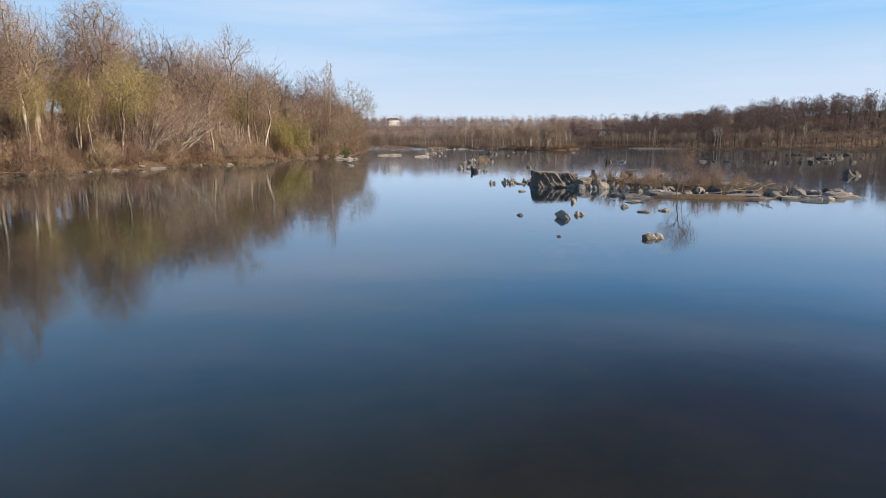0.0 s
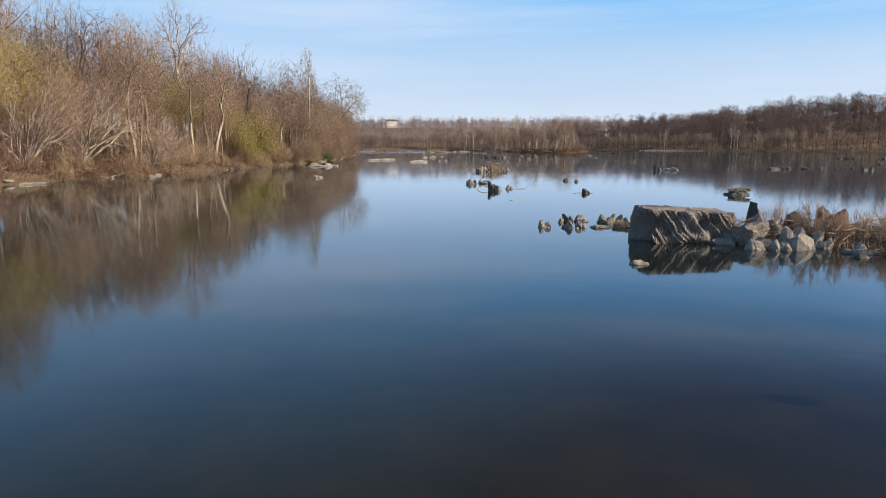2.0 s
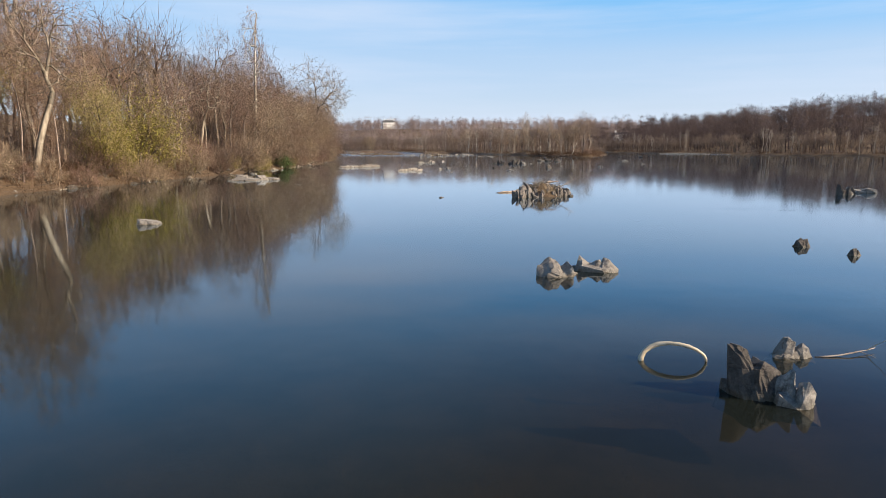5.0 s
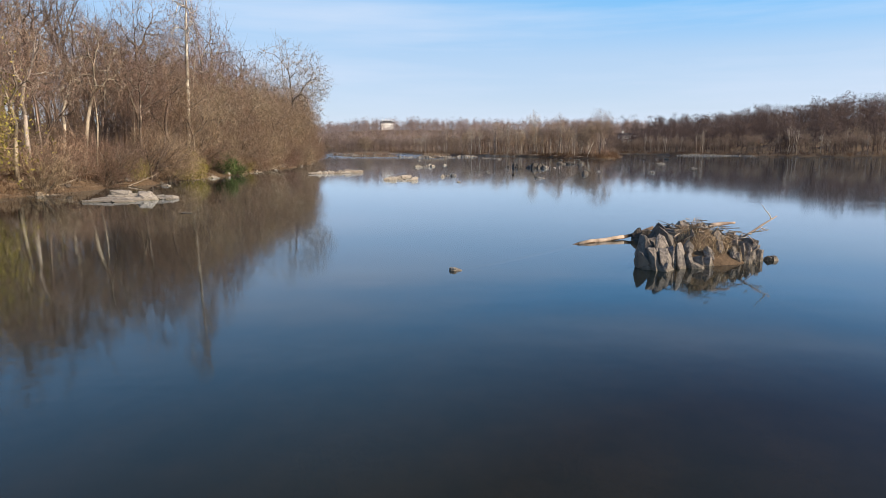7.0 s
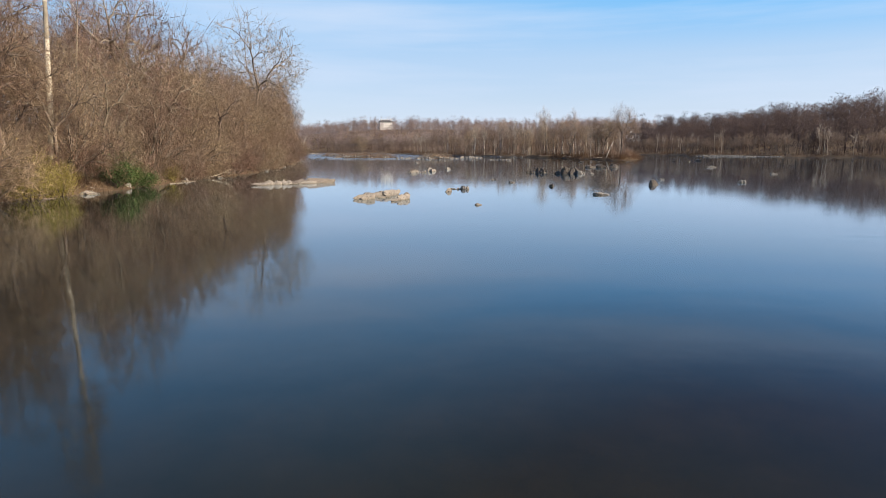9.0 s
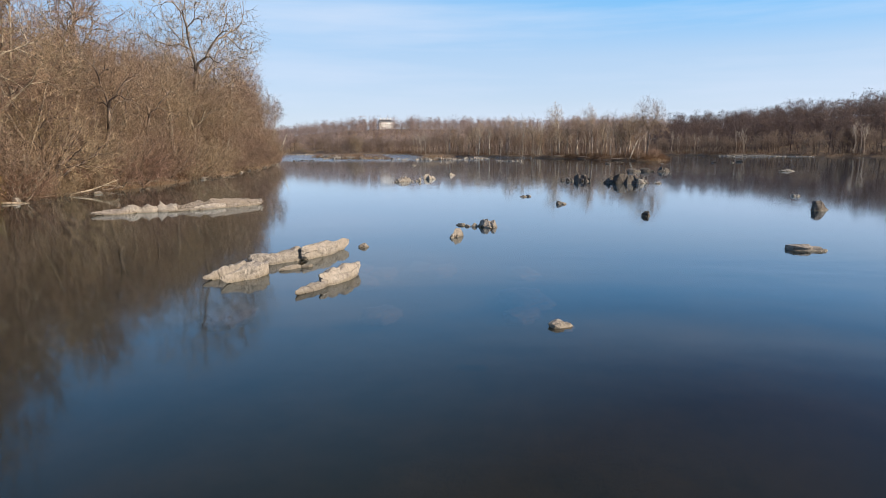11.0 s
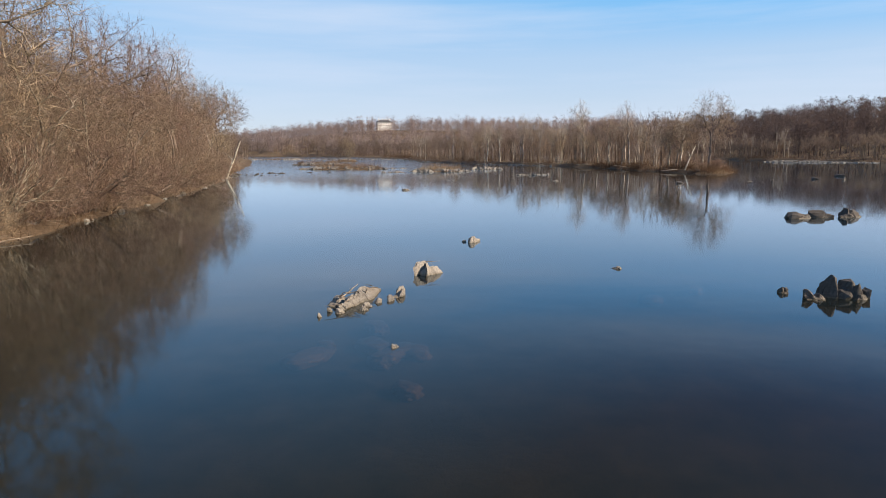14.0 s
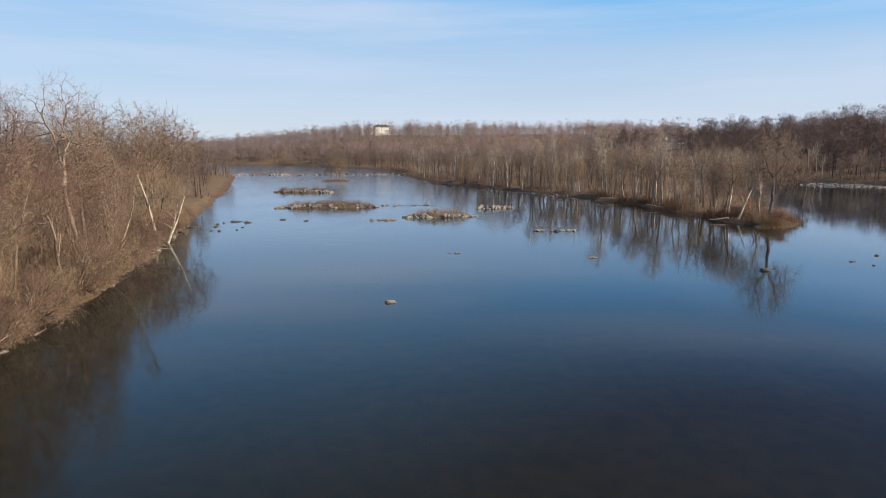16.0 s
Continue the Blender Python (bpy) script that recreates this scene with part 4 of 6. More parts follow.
def leaf_quads(p, size, r):
    p = np.asarray(p, float)
    a = r.normal(size=p.shape)
    a /= np.linalg.norm(a, axis=1)[:, None]
    b = np.cross(a, r.normal(size=p.shape))
    b /= np.linalg.norm(b, axis=1)[:, None]
    s = (size * r.uniform(0.6, 1.3, len(p)))[:, None]
    v = np.stack([p - a * s, p - b * s * 0.5, p + a * s, p + b * s * 0.5], 1).reshape(-1, 3)
    return v, np.arange(len(v)).reshape(-1, 4)


class Grown:
    """Limbs, branches and twigs of one bare tree, grown from its foot at the origin."""

    def __init__(self, seed):
        self.r = np.random.RandomState(seed)
        self.limb, self.branch, self.twig, self.tips = [], [], [], []

    def path(self, p, d, length, n, wobble, lift, r0, r1, bag):
        pts, d = [np.array(p, float)], np.array(d, float)
        d /= np.linalg.norm(d)
        for i in range(n):
            d = d + self.r.normal(size=3) * wobble + np.array((0, 0, lift))
            d /= np.linalg.norm(d)
            q = pts[-1] + d * length / n
            bag.append((pts[-1], q, r0 + (r1 - r0) * i / n, r0 + (r1 - r0) * (i + 1) / n))
            pts.append(q)
        return pts, d

    def aside(self, d, angle):
        """A direction that leaves d by about that angle, in degrees."""
        s = np.cross(d, self.r.normal(size=3))
        s /= np.linalg.norm(s)
        return d * math.cos(radians(angle)) + s * math.sin(radians(angle))


def crown_points(r, n, lobes, hollow=0.45):
    """Twig tips inside a crown made of overlapping rounded lobes, denser towards the outside; a lobe is (x, y, z, rx, rz)."""
    lobes = np.array(lobes, float)
    vol = lobes[:, 3] ** 2 * lobes[:, 4]
    k = r.choice(len(lobes), n, p=vol / vol.sum())
    d = r.normal(size=(n, 3))
    d /= np.linalg.norm(d, axis=1)[:, None]
    rad = (hollow + (1 - hollow) * r.uniform(0, 1, n)) * (1 + 0.13 * np.sin(d[:, 0] * 5 + k) * np.cos(d[:, 2] * 4 + 2 * k))
    return lobes[k, :3] + d * rad[:, None] * lobes[k][:, [3, 3, 4]]


def ramify(g, p, d, pts, total, r0, tw, thin, spray):
    """Forks a limb again and again until it reaches all the given twig tips; limbs thin out with the tips they bear."""
    n = len(pts)
    rad = r0 * (n / total) ** 0.46
    if n <= 2:
        for q in pts:
            mid = p + (q - p) * 0.5 + g.r.normal(size=3) * 0.10 * np.linalg.norm(q - p)
            g.twig += [(p, mid, tw * 1.5), (mid, q, tw * 1.2)]
            e = q - p
            size = min(max(np.linalg.norm(e), thin), 2.5 * thin)
            e = e / max(np.linalg.norm(e), 1e-6)
            for _ in range(spray):
                f = g.r.uniform(0.1, 1.0)
                s = mid + (q - mid) * (2 * f - 1) if f > 0.5 else p + (mid - p) * 2 * f
                t = s + (e * 0.55 + g.r.normal(size=3) * 0.5 + np.array((0, 0, 0.12))) * size * g.r.uniform(0.5, 1.1)
                g.twig.append((s, t, tw))
                g.tips.append(t)
        return
    c = pts.mean(0)
    to = c - p
    far = np.linalg.norm(to)
    step = far * g.r.uniform(0.34, 0.5)
    e = to / max(far, 1e-6) + d * 0.55 + g.r.normal(size=3) * 0.14
    e /= np.linalg.norm(e)
    a = p + (d * 0.45 + e * 0.55 + g.r.normal(size=3) * 0.09) * step * 0.5
    b = p + e * step
    bag = g.limb if rad > 0.022 else g.branch
    bag += [(p, a, rad, rad * 0.93), (a, b, rad * 0.93, rad * 0.85)]
    off = pts - b
    off = off / np.maximum(np.linalg.norm(off, axis=1), 1e-6)[:, None]
    off = off - off.mean(0)
    axis = np.linalg.svd(off + g.r.normal(size=off.shape) * 0.12, full_matrices=False)[2][0]
    s = off @ axis
    cut = np.quantile(s, g.r.uniform(0.3, 0.7))
    for side in (s <= cut, s > cut):
        if side.any():
            ramify(g, b, e, pts[side], total, r0, tw, thin, spray)


def crowned_tree(seed, h, r0, lobes, fork=0.28, tips=520, spray=8, tw=0.022, twig=0.45, lean=(0.0, 0.0), leader=0.0, wobble=0.05):
    """A bare tree that fills its crown; with a leader the trunk runs on up and bears limbs, without one it forks."""
    g = Grown(seed)
    pts = crown_points(g.r, tips, np.array(lobes) * h)
    pts[:, 2] = np.maximum(pts[:, 2], 0.06 * h)
    top = leader or fork
    n = 9 if leader else 4
    line, d = g.path((0, 0, -0.4), (lean[0], lean[1], 1), h * top + 0.4, n, wobble, 0.03, r0 * 1.15, r0 * (0.22 if leader else 0.9), g.limb)
    if not leader:
        ramify(g, line[-1], d, pts, tips, r0 * 0.9, tw, twig, spray)
        return g
    z = np.array([q[2] for q in line])
    want = pts[:, 2] - 0.7 * np.hypot(pts[:, 0], pts[:, 1])
    at = np.clip(np.searchsorted(z, np.clip(want + g.r.normal(size=tips) * 0.05 * h, fork * h, None)), 1, n)
    az = np.arctan2(pts[:, 1], pts[:, 0]) + at * 1.3
    side = (az % 6.283 // 2.1).astype(int)
    for i in range(1, n + 1):
        for k in range(3):
            got = pts[(at == i) & (side == k)]
            if len(got):
                up = (line[i] - line[i - 1]) / np.linalg.norm(line[i] - line[i - 1])
                ramify(g, line[i], up, got, tips, r0 * 0.95, tw, twig, spray)
    return g


def clump(seed, h, stems, r0, lobes, tips=420, spray=8, tw=0.024, twig=0.4, foot=0.03):
    """A many-stemmed shrub or willow whose stems part at the ground and fill a dome."""
    g = Grown(seed)
    pts = crown_points(g.r, tips, np.array(lobes) * h, 0.35)
    pts[:, 2] = np.maximum(np.abs(pts[:, 2]), 0.04 * h)
    az = np.arctan2(pts[:, 1], pts[:, 0]) + 0.9 * np.hypot(pts[:, 0], pts[:, 1]) / h
    low = pts[:, 2] / np.maximum(np.linalg.norm(pts, axis=1), 1e-6)
    key = np.argsort(np.argsort(az)) * (stems // 2) // tips * 2 + (low > np.median(low))
    for k in np.unique(key):
        got = pts[key == k]
        p = np.array((g.r.normal() * foot, g.r.normal() * foot, -0.2))
        d = got.mean(0) / np.linalg.norm(got.mean(0)) + np.array((0, 0, 0.5))
        ramify(g, p, d / np.linalg.norm(d), got, len(got), r0 * g.r.uniform(0.7, 1.1), tw, twig, spray)
    return g


def lobed(seed, n, z, rz, rx, spread, lean=(0.0, 0.0), small=0.6):
    """A main lobe and smaller ones round it, all as shares of the tree's height."""
    r = np.random.RandomState(seed)
    out = [(lean[0], lean[1], z, rx, rz)]
    for _ in range(n):
        a, k = r.uniform(0, 6.28), r.uniform(small - 0.15, small + 0.15)
        out.append((lean[0] + math.cos(a) * spread, lean[1] + math.sin(a) * spread, z + r.uniform(-0.7, 0.6) * rz * 0.7, rx * k, rz * k * 0.8))
    return out


def tree_meshes(name, g, limb_mat, twig_mat, leaf_mat=None, leaf=0.0, many=1, sides=4):
    """The trunk mesh and the crown mesh of a grown tree."""
    p0, p1, a, b = (np.array(c) for c in zip(*(g.limb or g.branch[:8])))
    v, f = tubes(p0, p1, a, b, sides)
    trunk = smooth_shade(mesh_from(name + "_trunk", v, f, limb_mat))
    p0, p1, a, b = (np.array(c) for c in zip(*(g.branch or g.limb[-2:])))
    v1, f1 = tubes(p0, p1, a, b, 3)
    p0, p1, w = (np.array(c) for c in zip(*g.twig))
    v2, f2 = blades(p0, p1, w, g.r)
    vs, fs = [v1, v2], [f1, f2 + len(v1)]
    crown = mesh_from(name + "_crown", np.concatenate(vs), fs, twig_mat)
    leaves = None
    if leaf_mat:
        tips = np.repeat(np.array(g.tips), many, axis=0) + g.r.normal(size=(len(g.tips) * many, 3)) * 0.22
        leaves = mesh_from(name + "_leaves", *leaf_quads(tips, leaf, g.r), leaf_mat)
    return trunk, crown, leaves


def tree_thing(name, meshes, label, category="tree", group=""):
    root = new(name)
    root.empty_display_size = 0.5
    trunk, crown, leaves = meshes
    part("trunk" if category == "tree" else "woody_base", trunk, root)
    part("crown", crown, root)
    if leaves:
        part("foliage", leaves, root)
    return tagged(root, label, category, group)


class Stock:
    """Kinds of trees; plant() sets the first one out and copies it from then on."""

    def __init__(self):
        self.made, self.used = {}, set()

    def add(self, key, thing):
        self.made[key] = thing

    def plant(self, key, x, y, turn=0.0, scale=1.0, tall=1.0, tilt=(0, 0), sink=0.1, label=""):
        m = pose(x, y, ground_at(x, y) - sink, tilt[0], tilt[1], turn) @ Matrix.Diagonal((scale, scale, scale * tall, 1))
        ob = self.made[key]
        if key in self.used:
            ob = copy_thing(ob, m)
        else:
            ob.matrix_basis = m
            self.used.add(key)
        if label:
            ob["label"] = label
        return ob


stock = Stock()
GREY = "bare grey-brown deciduous tree on the wooded bank"
ON_BANK, WILLOWS = "bare trees on the banks", "shrubs on the banks"
for k in range(5):
    g = crowned_tree(200 + k, 20, 0.26, lobed(k, 5, 0.61, 0.32, 0.2, 0.13, (0.02 * k, 0)), 0.26 + 0.03 * k, 1100, 5, 0.018, 0.45, (0.05 * (k - 2), 0.03), 0.72 if k == 1 else 0.0, 0.06)
    stock.add(f"grey{k}", tree_thing("tree", tree_meshes("bare_tree", g, M_TRUNK, M_DARKTWIG if k in (2, 4) else M_TWIG), GREY, group=ON_BANK))
for k in range(3):
    g = crowned_tree(220 + k, 23, 0.34, lobed(10 + k, 4, 0.66, 0.28, 0.15, 0.13), 0.34, 760, 6, 0.02, 0.5, (0.04, -0.02), 0.8 if k == 1 else 0.0)
    stock.add(f"pale{k}", tree_thing("tree", tree_meshes("sycamore", g, M_PALE, M_PINKTWIG), "tall pale-barked sycamore with a bare crown", group="pale sycamores"))
g = crowned_tree(226, 25, 0.26, lobed(16, 4, 0.72, 0.25, 0.08, 0.07), 0.42, 520, 6, 0.02, 0.5, (0.02, 0.0), 0.93, 0.025)
stock.add("slim", tree_thing("tree", tree_meshes("slim_sycamore", g, M_PALE, M_PINKTWIG), "tall slender pale-barked sycamore with a bare crown", group="pale sycamores"))
g = crowned_tree(230, 19, 0.34, lobed(17, 7, 0.6, 0.33, 0.28, 0.15), 0.2, 2600, 6, 0.017, 0.4)
stock.add("round", tree_thing("tree", tree_meshes("round_tree", g, M_TRUNK, M_DARKTWIG), "broad round-crowned bare tree standing over the others", group=ON_BANK))
for k in range(2):
    g = crowned_tree(240 + k, 13, 0.18, lobed(20 + k, 6, 0.5, 0.4, 0.3, 0.2, (0.1, 0)), 0.08, 1000, 6, 0.018, 0.38, (0.2, 0))
    stock.add(f"tan{k}", tree_thing("tree", tree_meshes("tan_tree", g, M_TRUNK, M_TANTWIG), "dense twiggy tan tree leaning over the water", group=ON_BANK))
for k in range(2):
    g = crowned_tree(250 + k, 18, 0.2, lobed(24 + k, 5, 0.62, 0.3, 0.2, 0.14), 0.25, 700, 5, 0.02, 0.5)
    stock.add(f"olive{k}", tree_thing("tree", tree_meshes("budding_tree", g, M_TRUNK, M_TWIG, M_BUD, 0.075, 3), "bank tree with a thin haze of olive leaves", group=ON_BANK))
for k in range(2):
    g = crowned_tree(255 + k, 14, 0.17, lobed(28 + k, 5, 0.56, 0.36, 0.24, 0.16), 0.15, 620, 5, 0.02, 0.42)
    stock.add(f"brown{k}", tree_thing("tree", tree_meshes("brown_leaf_tree", g, M_TRUNK, M_TWIG, M_DEADLEAF, 0.065, 2), "small bank tree holding withered tan leaves", group=ON_BANK))
for k in range(2):
    g = clump(260 + k, 8.5, 14, 0.075, lobed(32 + k, 5, 0.42, 0.5, 0.48, 0.25, (0.12, 0)), 1100, 4, 0.018, 0.45)
    stock.add(f"fan{k}", tree_thing("shrub", tree_meshes("fan_shrub", g, M_PALE, M_PINKTWIG, sides=5), "pale many-stemmed willow fanning out over the water", "shrub", WILLOWS))
for k in range(2):
    g = clump(265 + k, 6.5, 8, 0.09, lobed(36 + k, 5, 0.34, 0.42, 0.42, 0.25, (0.2, 0)), 700, 6, 0.018, 0.4)
    stock.add(f"arch{k}", tree_thing("shrub", tree_meshes("arching_shrub", g, M_TRUNK, M_TANTWIG, sides=4), "bare arching tree hanging low over the water", "shrub", WILLOWS))
for k in range(3):
    g = clump(270 + k, 4.0, 8, 0.04, lobed(40 + k, 4, 0.35, 0.5, 0.5, 0.3, (0.15, 0)), 240, 8, 0.022, 0.35)
    stock.add(f"bush{k}", tree_thing("shrub", tree_meshes("bush", g, M_TRUNK, M_TANTWIG if k == 1 else M_TWIG, sides=3), "low tangled bare shrub at the bank's edge", "shrub", WILLOWS))
for k in range(3):
    g = crowned_tree(290 + k, 15, 0.10, lobed(44 + k, 3, 0.68, 0.27, 0.09, 0.07), 0.4, 150, 7, 0.022, 0.5, (0.08 * (k - 1), 0.05), 0.9, 0.06)
    stock.add(f"pole{k}", tree_thing("tree", tree_meshes("pole_tree", g, M_TRUNK, M_TWIG, sides=4), "slender bare sapling among the bank trees", group="saplings on the bank"))
g = clump(280, 5.0, 8, 0.05, lobed(48, 5, 0.42, 0.5, 0.42, 0.25, (0.1, 0)), 300, 6, 0.018, 0.4)
stock.add("yellow", tree_thing("shrub", tree_meshes("yellow_shrub", g, M_TRUNK, M_TWIG, M_OLIVE, 0.055, 5, 3), "shrub with yellow-green leaves at the bank's edge", "shrub", "leafy shrubs"))
g = clump(281, 3.0, 8, 0.04, lobed(49, 5, 0.4, 0.5, 0.5, 0.3, (0.1, 0)), 200, 5, 0.018, 0.3)
stock.add("ever", tree_thing("shrub", tree_meshes("green_shrub", g, M_TRUNK, M_TWIG, M_EVER, 0.07, 5, 3), "dark green leafy shrub low on the bank", "shrub", "leafy shrubs"))
for k in range(2):
    g = clump(285 + k, 2.0, 12, 0.022, lobed(52 + k, 4, 0.5, 0.48, 0.36, 0.28), 150, 3, 0.014, 0.2)
    stock.add(f"stem{k}", tree_thing("shrub", tree_meshes("stem_shrub", g, M_TRUNK, M_TWIG, sides=3), "leafless upright stems growing between the islet's rocks", "shrub", "stems on the islets"))


def shore_x(y):
    """The wooded bank's edge at y."""
    pts = LEFT[1:20]
    return float(np.interp(y, [p[1] for p in pts], [p[0] for p in pts]))


def wooded_bank():
    r = np.random.RandomState(9)
    y = 42.0
    while y < 350:
        for row, (lo, hi) in enumerate(((1.2, 5), (5, 13))):
            yy = y + r.uniform(-1.5, 1.5)
            x = shore_x(yy) - r.uniform(lo, hi)
            if 40 < yy < 130:
                key = r.choice(["grey0", "grey1", "grey2", "grey3", "olive0", "olive1", "brown0", "brown1"], p=[0.12, 0.12, 0.11, 0.11, 0.17, 0.15, 0.11, 0.11])
            elif yy < 215:
                key = r.choice(["grey0", "grey1", "grey2", "grey4", "tan0", "tan1", "pale0", "brown1"], p=[0.2, 0.2, 0.13, 0.13, 0.1, 0.1, 0.05, 0.09])
            else:
                key = r.choice(["tan0", "tan1", "grey1", "grey4", "grey0", "pale1"], p=[0.22, 0.22, 0.16, 0.14, 0.16, 0.1])
            size = r.uniform(0.8, 1.1)
            if key.startswith("tan") and row:
                size *= 1.35
            if yy > 222:
                size *= (1.0 if yy < 262 else 1.12) if key.startswith("tan") else (0.74 if yy < 262 else 0.9)
            elif yy < 125:
                size *= 1.12
            if row == 0 and 303 < yy < 320:
                continue
            if row == 0:
                size *= 0.78
            stock.plant(key, x, yy, r.uniform(-40, 40), size, r.uniform(0.9, 1.12), (0, r.uniform(-2, 5)))
        if 60 < y < 215:
            yy = y + r.uniform(-2, 2)
            key = str(r.choice(["grey0", "grey1", "grey3", "olive0", "pale2"] if yy < 135 else ["grey0", "grey1", "grey3"]))
            stock.plant(key, shore_x(yy) - r.uniform(13, 22), yy, r.uniform(0, 360), r.uniform(1.0, 1.25) if yy < 140 else r.uniform(0.9, 1.1), 1.0)
        y += 5.4
    y = 44.0
    while y < 350:
        yy = y + r.uniform(-1, 1)
        if 305 < yy < 317:
            y += 3.0
            continue
        key = r.choice(["bush0", "bush1", "bush2"], p=[0.34, 0.34, 0.32])
        stock.plant(key, shore_x(yy) - r.uniform(-0.2, 1.4), yy, r.uniform(-50, 50), r.uniform(0.7, 1.3), 1.0)
        y += 2.7
    y = 44.0
    while y < 335:
        yy = y + r.uniform(-1.5, 1.5)
        if not 300 < yy < 320:
            stock.plant(f"bush{r.randint(3)}", shore_x(yy) - r.uniform(2.5, 6.5), yy, r.uniform(0, 360), r.uniform(0.9, 1.5), r.uniform(0.9, 1.3))
        y += 4.2
    y = 50.0
    while y < 300:
        yy = y + r.uniform(-1, 1)
        stock.plant(f"pole{r.randint(3)}", shore_x(yy) - r.uniform(1.0, 6), yy, r.uniform(0, 360), r.uniform(0.75, 1.25), r.uniform(0.9, 1.15), (r.uniform(-8, 8), r.uniform(-6, 16)))
        y += 6.0
    for k in range(26):
        yy = 148 + k * 6.1 + r.uniform(-2, 2)
        if not 300 < yy < 320:
            stock.plant(f"arch{k % 2}", shore_x(yy) - r.uniform(0.3, 1.5), yy, r.uniform(-35, 35), r.uniform(0.8, 1.2), r.uniform(0.9, 1.2))
    for k in range(18):
        yy = 164 + k * 4.3 + r.uniform(-1.5, 1.5)
        stock.plant(f"tan{k % 2}", shore_x(yy) - r.uniform(1.2, 3.5), yy, r.uniform(-70, 70), r.uniform(0.6, 0.9), r.uniform(0.85, 1.1))
    for k in range(22):
        yy = 186 + k * 5.2 + r.uniform(-2, 2)
        if not 300 < yy < 320:
            stock.plant(f"tan{k % 2}", shore_x(yy) - r.uniform(2.5, 11), yy, r.uniform(-60, 60), r.uniform(0.85, 1.12), r.uniform(0.85, 1.05))
    # those that stand out
    stock.plant("slim", -49, 74, 20, 0.95, 1.0, (0, -7), label="tall pale sycamore trunk leaning by the water")
    stock.plant("pale1", -51, 99, 70, 0.9, 1.0)
    stock.plant("fan0", -42.2, 97, 0, 1.5, 1.05, (0, 5))
    stock.plant("fan0", -42.6, 88, 40, 0.85, 1.1, (0, 6))
    stock.plant("fan1", -37.5, 104, 30, 0.95, 1.0, (0, 10))
    for x, y, s, a in [(-34.0, 127, 1.2, 0), (-33.2, 132.5, 1.5, 70), (-33.6, 137, 1.1, 150)]:
        stock.plant("yellow", x, y, a, s, 1.05)
    stock.plant("olive0", -43, 112, 40, 1.05, 1.0)
    stock.plant("olive1", -39, 119, 140, 0.9, 1.0)
    stock.plant("olive0", -37, 131, 200, 0.85, 1.05)
    for x, y, s in [(-46, 92, 1.0), (-43, 101, 0.95), (-38.5, 111, 0.75), (-37, 122, 0.8)]:
        stock.plant("brown0", x, y, y * 7, s, 1.0)
    for x, y, s in [(-29.4, 161, 0.75), (-29.2, 164, 0.55), (-29.6, 182, 0.5), (-29.9, 151, 0.45)]:
        stock.plant("yellow", x, y, y * 3, s, 0.9)
    stock.plant("ever", -29.2, 171, 0, 1.1, 0.85)
    stock.plant("ever", -29.1, 174, 80, 0.9, 0.85)
    stock.plant("slim", -31.6, 167, 0, 1.05, 1.0, label="tall pale sycamore standing at the bank's edge")
    stock.plant("round", -45, 266, 0, 1.2, 1.05)
    for x, y, s, k in [(-48, 276, 1.1, 0), (-46.5, 285, 1.1, 3), (-50, 292, 1.0, 2), (-52, 303, 0.92, 1), (-47, 255, 0.95, 4), (-45, 246, 0.95, 3)]:
        stock.plant(f"grey{k}", x, y, y * 11, s, 1.0)
    for x, y, s, k in [(-55, 62, 1.12, 0), (-53, 68, 1.05, 3), (-58, 72, 1.15, 2), (-51, 78, 1.05, 4), (-54, 84, 1.1, 0), (-50, 90, 1.05, 2), (-53, 97, 1.22, 3), (-56, 104, 1.25, 0), (-51, 110, 1.18, 4), (-56, 117, 1.2, 2), (-47, 123, 1.05, 3)]:
        stock.plant(f"grey{k}", x, y, y * 13, s, 1.02)
    stock.plant("round", -38.5, 189, 140, 0.95, 1.15, (0, 2), label="broad dark bare tree overhanging the bank")
    stock.plant("grey3", -34.0, 197, 60, 0.85, 0.95, (0, 8))


def snag(x, y, h, lean, r0, seed, turn=0.0, arms=3):
    """A leaning, bleached dead tree."""
    g = Grown(seed)
    pts, _ = g.path((0, 0, -0.3), (*lean, 1), h, 6, 0.05, 0.0, r0, r0 * 0.3, g.limb)
    for k in range(arms):
        i = g.r.randint(2, 6)
        g.path(pts[i], g.aside(np.array((*lean, 0.6)), 50), h * g.r.uniform(0.2, 0.4), 4, 0.2, 0.0, r0 * 0.35, r0 * 0.08, g.limb)
    p0, p1, a, b = (np.array(c) for c in zip(*g.limb))
    ob = new("dead_tree", smooth_shade(mesh_from("snag", *tubes(p0, p1, a, b, 6), M_PALE)))
    ob.matrix_world = pose(x, y, ground_at(x, y), 0, 0, turn)
    return tagged(ob, "bleached bare dead trunk leaning over the river", "dead tree")


